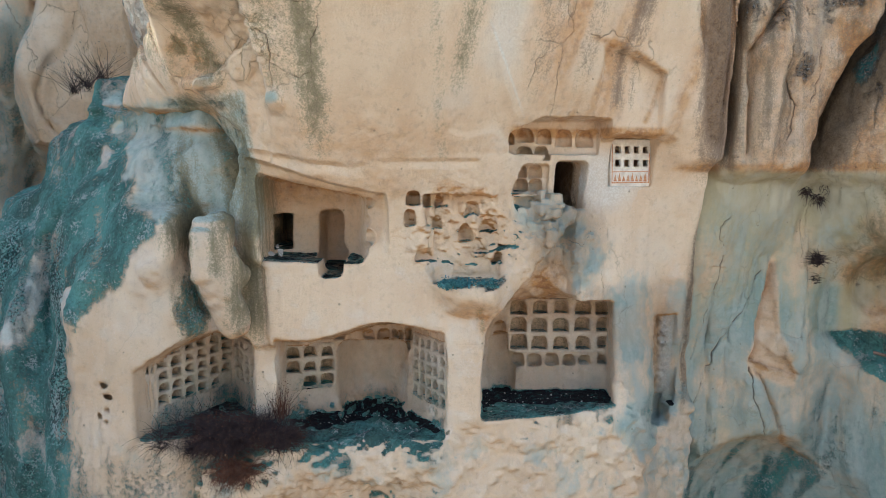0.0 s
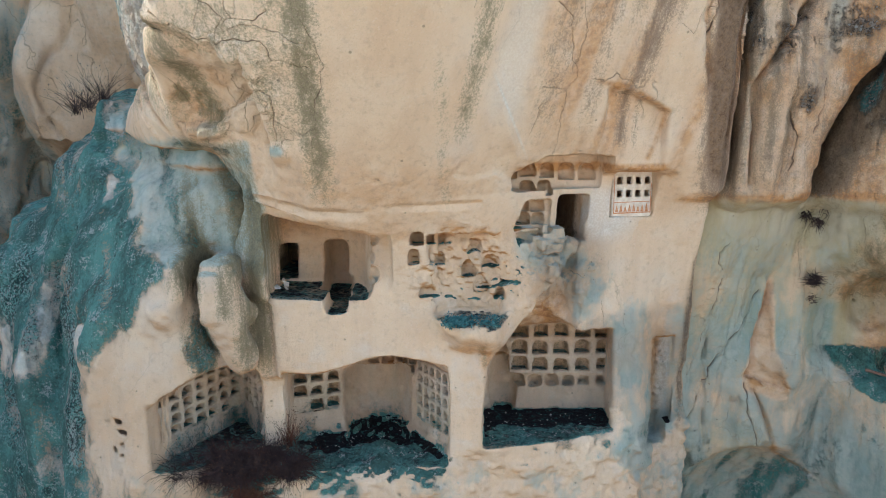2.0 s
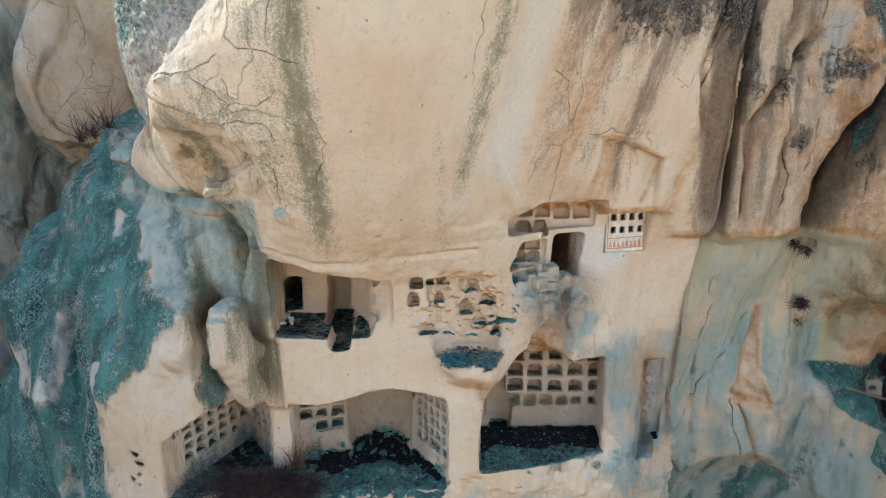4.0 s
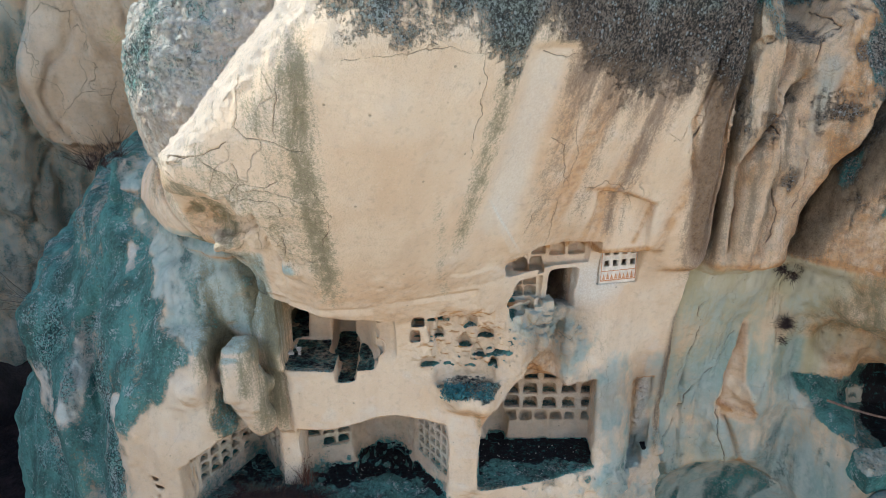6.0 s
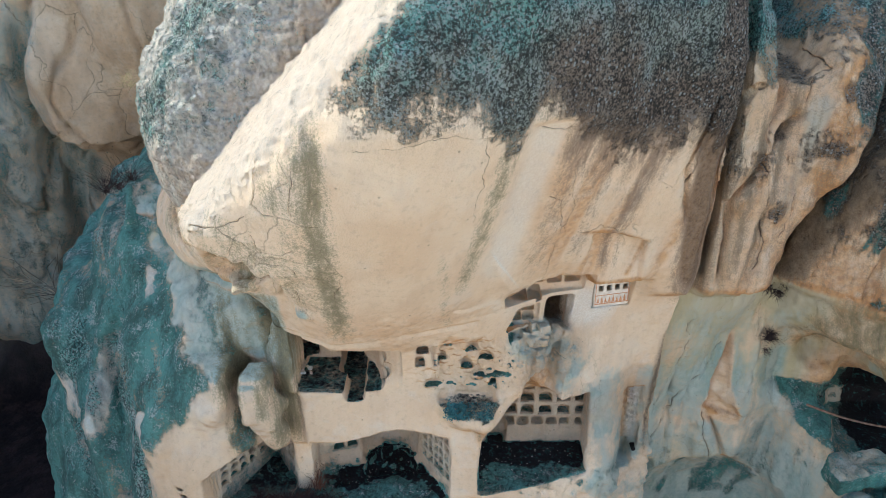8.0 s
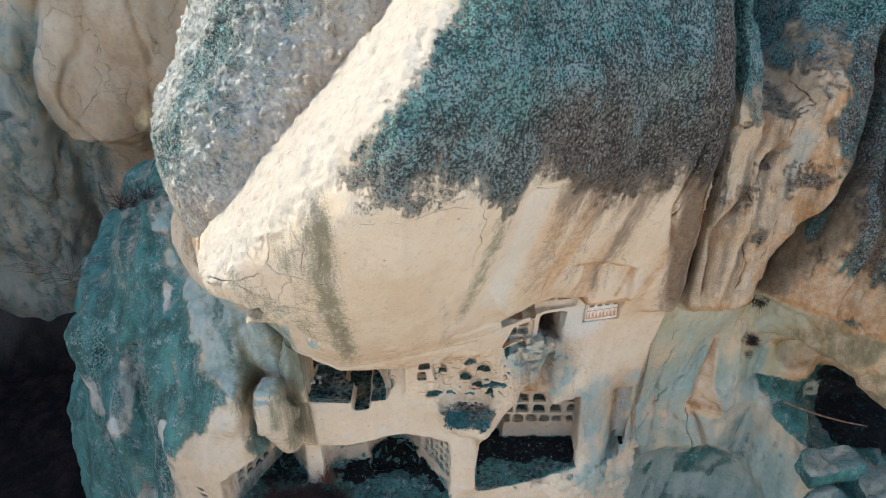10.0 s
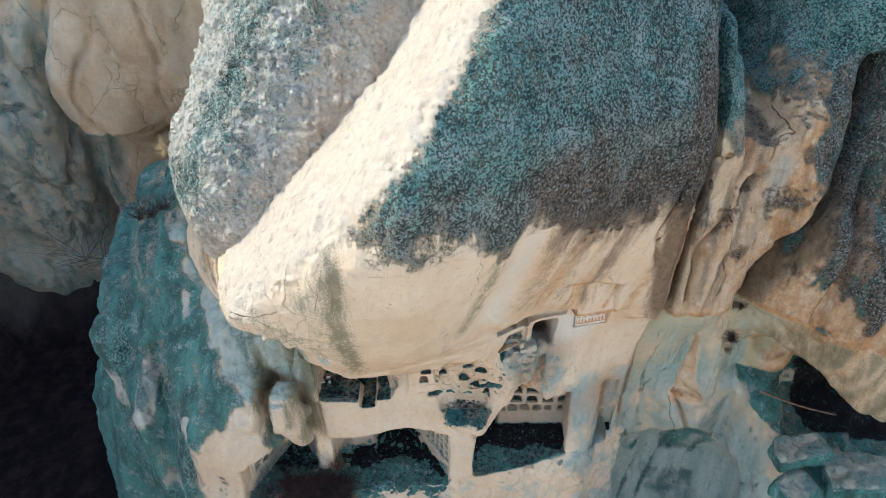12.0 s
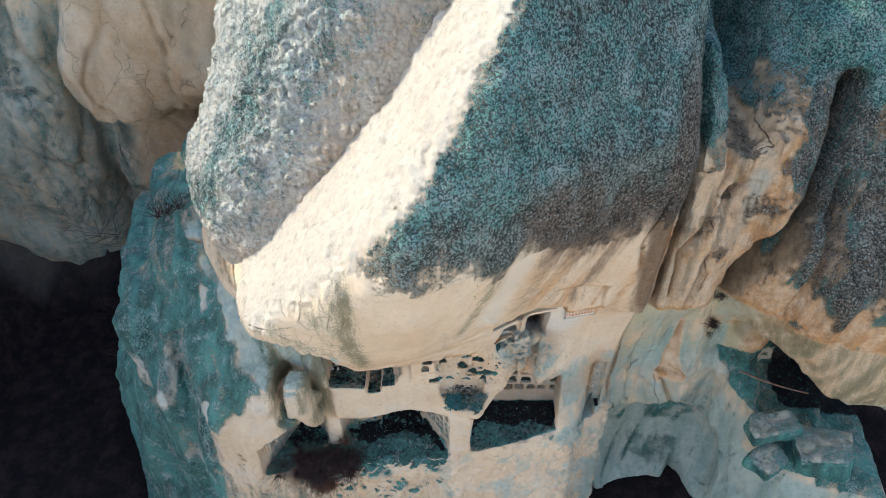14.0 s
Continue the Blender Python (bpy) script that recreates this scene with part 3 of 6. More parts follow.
    for cx, cz, hw, hh, cy in ((-0.5, 9.53, 0.105, 0.105, 13.0), (-0.27, 9.5, 0.065, 0.13, 13.25), (-0.07, 9.46, 0.085, 0.13, 13.28), (-0.55, 9.19, 0.1, 0.13, 13.0), (-0.12, 9.1, 0.12, 0.13, 13.28),
                               (-0.27, 8.52, 0.2, 0.1, 13.15), (0.5, 9.32, 0.13, 0.125, 13.32), (0.4, 8.92, 0.1, 0.135, 13.32), (0.68, 8.67, 0.12, 0.115, 13.35), (0.98, 8.46, 0.11, 0.105, 13.35),
                               (0.82, 9.04, 0.17, 0.11, 13.4), (1.14, 8.74, 0.17, 0.1, 13.4)):
        nest(rock, cx, cy, cz, 0, hw, hh, 0.26)
    # ledge with plants
    rock.cut(*w, box(0.42, 12.75, 8.26, 0.6, 0.6, 0.2, 0, 0.1), 0.12)
    # the recess above: nests, a door, and the broken pocket beside it
    w = (0.8, 12.8, 8.9), (4.4, 16.8, 11.1)
    rock.cut(*w, box(2.0, 13.62, 10.6, 0.93, 0.4, 0.3, 11, 0.05), 0.04)
    for cx, cz, hw, hh in ((1.5, 10.68, 0.15, 0.13), (1.84, 10.66, 0.14, 0.14), (2.22, 10.64, 0.15, 0.16), (2.62, 10.63, 0.16, 0.16),
                           (1.48, 10.33, 0.15, 0.16), (1.8, 10.36, 0.13, 0.13), (1.2, 10.62, 0.08, 0.1)):
        nest(rock, cx, 13.86 + 0.19 * (cx - 1.2), cz - 0.05, 0, hw, hh * 0.9, 0.24)
    rock.cut(*w, box(2.09, 15.1, 9.7, 0.32, 1.7, 0.46, 15, 0.1), 0.04)
    rock.cut(*w, box(1.7, 16.1, 9.6, 0.6, 0.6, 0.55), 0.04)
    rock.cut(*w, box(1.56, 13.7, 9.84, 0.36, 0.2, 0.26, 6, 0.05), 0.05)
    for cx, cz, hw, hh in ((1.4, 9.98, 0.12, 0.09), (1.68, 9.98, 0.12, 0.1), (1.42, 9.74, 0.12, 0.09), (1.7, 9.74, 0.11, 0.09)):
        nest(rock, cx, 13.9, cz, 0, hw, hh, 0.22)
    rock.cut(*w, box(1.62, 13.5, 9.44, 0.34, 0.35, 0.1, 14, 0.03), 0.04)
    rock.cut(*w, box(1.95, 13.4, 9.12, 0.2, 0.3, 0.12, -20, 0.03), 0.04)
    # shallow bed of the painted screen, and the dark space behind it
    rock.cut(*w, box(3.54, 14.23, 10.16, 0.44, 0.24, 0.46, 13, 0.04), 0.03)
    rock.cut(*w, box(3.52, 14.78, 10.27, 0.34, 0.4, 0.24, 13, 0.04), 0.03)
    # pecked panel and pocket
    w = (3.6, 14, 4.5), (5.2, 16.2, 7.5)
    rock.cut(*w, box(4.42, 14.78, 6.2, 0.22, 0.5, 0.92, -14, 0.03), 0.03)
    rock.cut(*w, box(4.25, 15.0, 5.2, 0.3, 0.5, 0.24, 0, 0.1), 0.07)


def off_line(x, z, line):
    """Distance in the x-z plane from a bent line."""
    d = np.full(len(x), 9.0)
    for (ax, az), (bx, bz) in zip(line, line[1:]):
        t = np.clip(((x - ax) * (bx - ax) + (z - az) * (bz - az)) / ((bx - ax) ** 2 + (bz - az) ** 2), 0, 1)
        d = np.minimum(d, np.hypot(x - ax - t * (bx - ax), z - az - t * (bz - az)))
    return d


def crack_field(p, cracks):
    """How near the points are to cracks, 0 to 1, and the depth there. A crack: its width, its depth and a bent line."""
    x = p[:, 0] + 0.045 * grain(p, 0.22, 3) + 0.02 * grain(p, 0.07, 5)
    z = p[:, 2] + 0.045 * grain(p, 0.22, 11) + 0.02 * grain(p, 0.07, 13)
    near, deep = np.zeros(len(p)), np.zeros(len(p))
    thick = 0.55 + 0.6 * np.clip(grain(p, 0.3, 21) + 0.3, 0, 1)
    for width, depth, line in cracks:
        low, high = np.min(line, 0) - 0.2, np.max(line, 0) + 0.2
        at = np.nonzero((x > low[0]) & (x < high[0]) & (z > low[1]) & (z < high[1]))[0]
        v = np.exp(-(off_line(x[at], z[at], line) / (width * thick[at])) ** 2)
        near[at] = np.maximum(near[at], v)
        deep[at] = np.maximum(deep[at], depth * v)
    return near, deep


def near_cracks(p, cracks, reach):
    out = np.zeros(len(p), bool)
    for width, depth, line in cracks:
        low, high = np.min(line, 0) - 0.3, np.max(line, 0) + 0.3
        at = np.nonzero((p[:, 0] > low[0]) & (p[:, 0] < high[0]) & (p[:, 2] > low[1]) & (p[:, 2] < high[1]))[0]
        out[at] |= off_line(p[at, 0], p[at, 2], line) < reach
    return out


def between(p, low, high, spare):
    return ((p > np.array(low) - spare) & (p < np.array(high) + spare)).all(1)


def finish(name, rock, tones, relief, label, material=TUFF, cracks=(), finer=None, stretch=None, depth=14.2):
    """The block's skin with its relief and colours, in finer grain along its cracks and, from the block finer, in one stretch of it."""
    points, faces = rock.skin()
    points, faces = slimmed(points, faces, rock.low, (rock.xs[-1], rock.ys[-1], rock.zs[-1]), rock.h)
    front = (lambda p: p[:, 1] < depth)
    if finer:
        inside = between(points, *stretch, -0.3 * rock.h)
        faces = {k: f[~inside[f].all(1)] for k, f in faces.items()}
        more, quads = finer.skin()
        quads = quads[between(more, *stretch, 0.8 * rock.h)[quads].all(1)]
        faces[4] = np.concatenate([faces[4], quads + len(points)])
        points = np.concatenate([points, more])
        used = np.zeros(len(points), bool)
        for f in faces.values():
            used[f] = True
        index = np.cumsum(used) - 1
        points, faces = points[used], {k: index[f] for k, f in faces.items() if len(f)}
    if cracks:
        outside = (lambda p: ~between(p, *stretch, 0.0)) if finer else (lambda p: True)
        points, faces = refined(points, faces, lambda p: near_cracks(p, cracks, 0.16) & front(p) & outside(p))
        points, faces = refined(points, faces, lambda p: near_cracks(p, cracks, 0.08) & front(p))
    n = normals(points, faces)
    near, deep = crack_field(points, cracks)
    points = points + n * (relief(points, n) - deep * front(points))[:, None]
    n = normals(points, faces)
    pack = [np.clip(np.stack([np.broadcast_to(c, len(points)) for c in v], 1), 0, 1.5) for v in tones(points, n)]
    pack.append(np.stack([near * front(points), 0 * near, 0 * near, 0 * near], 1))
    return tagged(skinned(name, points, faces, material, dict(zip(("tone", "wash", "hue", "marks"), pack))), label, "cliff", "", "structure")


# the great overhanging cliff
def brow(x, z, line_x, line_z, depth, below, west=-99.0, east=99.0):
    """A ledge along a line: the rock under it is set back, and comes out again further down."""
    edge = np.interp(x, line_x, line_z)
    ends = step(west - 0.06, west + 0.06, x) * step(east + 0.06, east - 0.06, x)
    return depth * step(edge + 0.03, edge - 0.05, z) * step(edge - below, edge - 0.2 * below, z) * ends


def groove(x, z, line_z, line_x, width, depth, fade=0.3):
    """A groove that runs along a line, given from the foot up."""
    c = np.interp(z, line_z, line_x)
    return depth * np.exp(-((x - c) / width) ** 2) * step(line_z[0] - fade, line_z[0] + fade, z) * step(line_z[-1] + fade, line_z[-1] - fade, z)


main = Loft()
main.at(-7.4, (0, 18), (10.8, 18), (11.3, 17.2), (11.8, 16.6), (12.6, 16), (14, 15.5), (21.5, 17))
main.at(-6.3, (0, 16), (10.6, 16), (11.0, 15.2), (11.3, 14.9), (12.2, 14.5), (13, 14.3), (15, 14.3), (21.5, 16))
main.at(-5.2, (0, 14), (8, 14.2), (10.6, 13.8), (10.9, 13.55), (11.3, 13.35), (12.2, 12.95), (12.9, 12.8), (15, 12.8), (18, 13), (21.5, 14))
main.at(-4.72, (0, 13.4), (8, 13.8), (10.5, 13.5), (10.9, 13.2), (11.3, 12.85), (12.2, 12.1), (12.9, 11.6), (13.3, 11.5), (15, 11.5), (18, 12.2), (21.5, 13.8))
main.at(-4.46, (0, 13), (8, 13.6), (10.4, 13.25), (10.9, 13.0), (11.25, 12.6), (11.7, 12.0), (12.3, 11.3), (12.85, 10.72), (13.1, 10.5), (15, 10.4), (18, 11.4), (21.5, 13.6))
main.at(-4.0, (0, 12.8), (5, 12.9), (8, 13.5), (9.2, 13.4), (10.4, 13.1), (10.9, 12.9), (11.2, 12.45), (11.6, 12.0), (12.25, 11.2), (12.85, 10.5), (13.15, 10.25), (14.2, 10.2), (15.5, 10.4), (18, 11.2), (21.5, 13.5))
main.at(-3.2, (0, 12.8), (5, 13.1), (8.4, 13.0), (10, 12.5), (10.5, 12.3), (11.2, 12.0), (11.7, 11.4), (12.3, 10.75), (13.1, 10.3), (14.2, 10.12), (15.2, 10.25), (18, 11), (21.5, 13.2))
main.at(-2.2, (0, 12.7), (5, 13.2), (8.3, 13.0), (9.5, 12.6), (9.9, 12.32), (10.3, 12.02), (10.8, 11.7), (11.9, 10.95), (12.6, 10.4), (13.5, 10), (14.5, 9.75), (15.7, 9.9), (18, 10.8), (21.5, 13))
main.at(-0.7, (0, 12.9), (5.2, 13.25), (7.2, 13.1), (8.3, 13.2), (9.5, 12.85), (10.2, 12.4), (11, 11.75), (12.1, 11), (13.5, 10.1), (14.9, 9.62), (16, 9.7), (18, 10.6), (21.5, 12.8))
main.at(0.8, (0, 12.9), (5.4, 13), (7.1, 12.95), (8.3, 13.2), (9.5, 13.2), (10.3, 13), (12, 11.95), (13.5, 11), (14.9, 10.35), (16.7, 10.4), (17.9, 10.9), (21.5, 13.2))
main.at(2.2, (0, 13.3), (5.6, 13.4), (8.4, 13.7), (9.5, 14.1), (10.5, 13.85), (10.9, 13.4), (12.2, 12.6), (13.5, 11.9), (14.8, 11.3), (16.4, 11.25), (17.8, 12), (21.5, 14.5))
main.at(3.0, (0, 13.55), (5.3, 13.7), (7.7, 14.1), (9.45, 14.3), (10.55, 14.05), (10.66, 13.5), (12.1, 12.97), (14.5, 11.9), (16.3, 11.8), (17.5, 12.5), (21.5, 15.2))
main.at(3.8, (0, 13.8), (4.9, 14), (5.6, 13.95), (7, 14.5), (9.4, 14.5), (10.52, 14.3), (10.64, 13.65), (12, 13.3), (14.2, 12.5), (16.2, 12.4), (17.3, 13.1), (21.5, 16))
main.at(4.3, (0, 14.6), (4.9, 14.7), (6.2, 15.05), (7.2, 15.05), (9, 14.6), (10, 14.3), (10.3, 14.13), (11, 13.75), (12, 13.45), (14.2, 12.65), (16.2, 12.6), (17.3, 13.4), (21.5, 16.3))
main.at(5.0, (0, 15), (5, 15), (6.2, 15.3), (8.9, 14.75), (10, 14.4), (10.2, 14), (12.7, 13.5), (15.2, 13), (16.5, 13.5), (17.5, 14.15), (21.5, 17))
main.at(5.35, (0, 17), (9, 16.5), (10, 15.6), (10.2, 14.6), (12.7, 14), (15.2, 13.6), (17.5, 15), (21.5, 18))
H = 0.037


def carved(x, z):
    """Ledges, flakes and grooves of the face."""
    f = brow(x, z, (-7.4, -5.2, -4.1, -3.4, -2.1, -1.15, -0.4), (11.4, 11.05, 10.95, 10.22, 9.9, 9.62, 9.62), 0.42, 1.3, -9, -1.0)
    f = f + brow(x, z, (-1.2, 0.7), (10.17, 10.2), 0.04, 0.18, -1.0, 0.6)
    f = f + brow(x, z, (-3.3, -1.5), (10.32, 10.12), 0.06, 0.25, -3.3, -1.3)
    f = f + brow(x, z, (2.6, 3.2, 3.7, 3.9), (12.1, 12.02, 11.78, 11.7), 0.24, 1.5, 2.7, 3.88)
    # flake and hollow under the nose
    f = f + brow(x, z, (-6.2, -4.5, -4.0, -3.72, -3.17, -2.82, -2.7), (13.3, 12.98, 12.86, 12.8, 12.58, 12.25, 12.0), 0.42, 1.7, -9, -2.72)
    f = f + groove(x, z, (11.2, 12.6), (-4.6, -5.6), 0.05, 0.16) + groove(x, z, (11.3, 12.9), (-5.0, -6.2), 0.045, 0.13) + groove(x, z, (11.3, 12.8), (-4.35, -5.1), 0.045, 0.12)
    # the hollow west of a hanging flap of rock
    rim = np.interp(z, (10.2, 10.5, 10.9, 11.3, 11.42, 11.6, 12.0, 12.3), (-3.15, -3.28, -3.6, -3.98, -3.9, -3.3, -2.82, -2.72)) + 0.05 * np.sin(9 * z)
    f = f + 0.38 * step(0.03, -0.07, x - rim) * step(-5.4, -4.3, x) * step(10.2, 10.45, z) * step(12.5, 12.25, z)
    f = f + 0.15 * spot(x, z, -3.9, 11.95, 0.45, 0.4) - 0.16 * spot(x, z, -3.75, 11.38, 0.26, 0.12) - 0.15 * spot(x, z, -2.6, 11.05, 0.2, 0.15)
    f = f - 0.25 * spot(x, z, -4.05, 11.3, 0.3, 0.2)
    # clean channel and lips on the east side of the nose
    c = np.interp(z, (12, 14.7), (0.95, 1.55))
    f = f + 0.14 * np.exp(-((x - c) / 0.36) ** 6) * step(14.85, 14.7, z) * step(11.6, 12.6, z)
    f = f + groove(x, z, (12.2, 13.3, 14.8), (4.55, 4.3, 4.75), 0.06, 0.16) + groove(x, z, (11, 17.5), (5.2, 5.3), 0.09, 0.3)
    f = f + groove(x, z, (10.9, 11.6, 12.4), (1.2, 0.95, 0.75), 0.12, -0.08)
    f = f + 0.1 * step(-2.05, -1.9, x) * step(-1.4, -1.9, x) * step(13, 14, z) * step(15.3, 14.8, z)
    # slanting edge beside the eastern room
    cut = 7.2 + 1.1 * (x - 0.65)
    f = f + 0.45 * step(0.05, -0.05, z - cut) * step(7.0, 7.4, z) * step(0.6, 1.0, x) * step(2.6, 2.2, x)
    f = f - 0.2 * np.exp(-((z - cut - 0.35) / 0.4) ** 2) * step(0.4, 0.9, x) * step(1.9, 1.6, x)
    f = f - 0.6 * step(8.2, 8.05, z) * step(7.35, 7.95, z) * spot(x, z, 0.45, 8.0, 0.55, 0.7)
    # broken foot of the rooms
    f = f + step(5.7, 5.0, z) * (0.2 * np.sin(2.7 * x + 1.1 * z) + 0.12 * np.abs(np.sin(4.3 * x - 3.2 * z + 1))) * step(1.5, 0.2, x)
    return f


CRACKS = [
    (0.009, 0.030, ((-2.71, 14.37), (-2.76, 14.14), (-2.85, 13.8), (-2.68, 13.65), (-2.31, 13.57), (-1.93, 13.43))),
    (0.0075, 0.03, ((-3.86, 13.2), (-3.5, 13.28), (-3.26, 13.36), (-3.0, 13.53))),
    (0.010, 0.030, ((-3.48, 12.74), (-3.1, 12.6), (-2.76, 12.64), (-2.51, 12.63), (-2.36, 12.39), (-1.94, 12.29))),
    (0.010, 0.030, ((-2.98, 13.2), (-2.82, 12.89), (-2.54, 12.88), (-2.35, 12.99))),
    (0.010, 0.036, ((-2.8, 12.1), (-2.5, 11.95), (-2.52, 11.6), (-2.6, 11.2))),
    (0.007, 0.024, ((-2.17, 14.4), (-2.19, 14.08), (-2.26, 13.85), (-2.31, 13.59))),
    (0.012, 0.042, ((-4.2, 13.25), (-3.95, 13.0), (-3.76, 12.88), (-3.39, 12.74))),
    (0.007, 0.024, ((-3.1, 12.6), (-2.98, 12.9), (-3.2, 13.1), (-3.5, 13.28))),
    (0.007, 0.024, ((1.68, 13.27), (1.94, 13.1), (1.99, 12.53), (2.12, 12.25), (1.54, 11.74), (1.41, 11.28))),
    (0.019, 0.072, ((4.69, 14.25), (4.73, 13.97), (4.49, 13.52), (4.49, 13.37), (4.35, 12.71))),
    (0.008, 0.024, ((3.85, 13.08), (4.08, 12.99), (4.24, 13.41), (4.49, 13.37))),
    (0.010, 0.030, ((1.37, 14.67), (1.74, 14.57), (1.87, 14.62))),
    (0.007, 0.018, ((-1.3, 14.7), (0.07, 14.84), (0.5, 14.71), (0.54, 14.39), (0.49, 13.77), (0.37, 13.1))),
    (0.007, 0.024, ((2.96, 8.1), (3.05, 7.8), (3.02, 7.55))),
    (0.007, 0.024, ((3.33, 9.35), (3.12, 9.05), (2.95, 8.9))),
    (0.007, 0.024, ((2.35, 8.75), (2.6, 8.62), (2.72, 8.8))),
    (0.007, 0.018, ((-1.9, 12.9), (-1.7, 12.3), (-1.9, 11.7), (-2.0, 11.2))),
    (0.007, 0.018, ((-4.6, 12.6), (-4.3, 12.2), (-4.1, 11.8))),
    (0.009, 0.030, ((-5.0, 12.4), (-4.6, 11.9), (-4.35, 11.4))),
]
RIDGE = np.array((-0.72, -0.14, 0.68))


def shoulder(x, y, z):
    """The sloping shoulder that the sun strikes: the cliff ends at this slope."""
    return x * RIDGE[0] + y * RIDGE[1] + z * RIDGE[2] - 10.45 + 0.06 * step(-3.0, -4.3, x) - 0.2 * step(17, 18.5, z)


def carve_cliff(rock):
    """The whole cliff on the given block: face, shoulder, lip, rooms and broken blocks."""
    rock.loft(main, 0.08, carved)
    w, g = rock.window((-8, 9, 10.9), (3, 18, 22))
    if w:
        rock.d[w] = smax(rock.d[w], shoulder(*g).astype(np.float32), 0.75)
    # rounded lumps of the lip before the lower rooms
    for q in ((-2.5, 13.1, 5.0, 0.7, 0.4, 0.38), (-1.1, 13.2, 4.85, 0.8, 0.4, 0.4), (-3.6, 12.9, 4.6, 0.7, 0.5, 0.5)):
        rock.add((-6, 11, 3.5), (2, 15, 6.5), ball(*q), 0.5)
    caves(rock)
    # broken blocks on the steps west of the door
    rnd = random.Random(21)
    for k in range(26):
        bx, bz = rnd.uniform(1.1, 2.05), rnd.uniform(8.7, 9.6)
        rock.add((bx - 1, 12, bz - 1), (bx + 1, 15, bz + 1), box(bx, np.interp(bz, (8.5, 9.6), (13.55, 13.95)) - 0.05, bz, rnd.uniform(0.06, 0.17), rnd.uniform(0.08, 0.2), rnd.uniform(0.04, 0.13), rnd.uniform(-40, 40), 0.02), 0.025)
    for k in range(11):
        bx, bz = rnd.uniform(-0.6, 1.2), rnd.uniform(8.35, 9.4)
        rock.cut((bx - 1, 12, bz - 1), (bx + 1, 15, bz + 1), box(bx, 13.2, bz, rnd.uniform(0.03, 0.08), 0.12, rnd.uniform(0.03, 0.06), rnd.uniform(-30, 30), 0.03), 0.04)
    return rock


cliff = carve_cliff(Rock((-7.4, 9.2, 0.0), (5.35, 17.5, 21.5), H))
# the stretch with the open room, the niches and the recess, in finer grain
CLOSE = (-3.5, 12.0, 7.9), (4.05, 15.3, 10.95)
close_up = carve_cliff(Rock(tuple(v - 6 * H for v in CLOSE[0]), tuple(v + 6 * H for v in CLOSE[1]), H / 2))


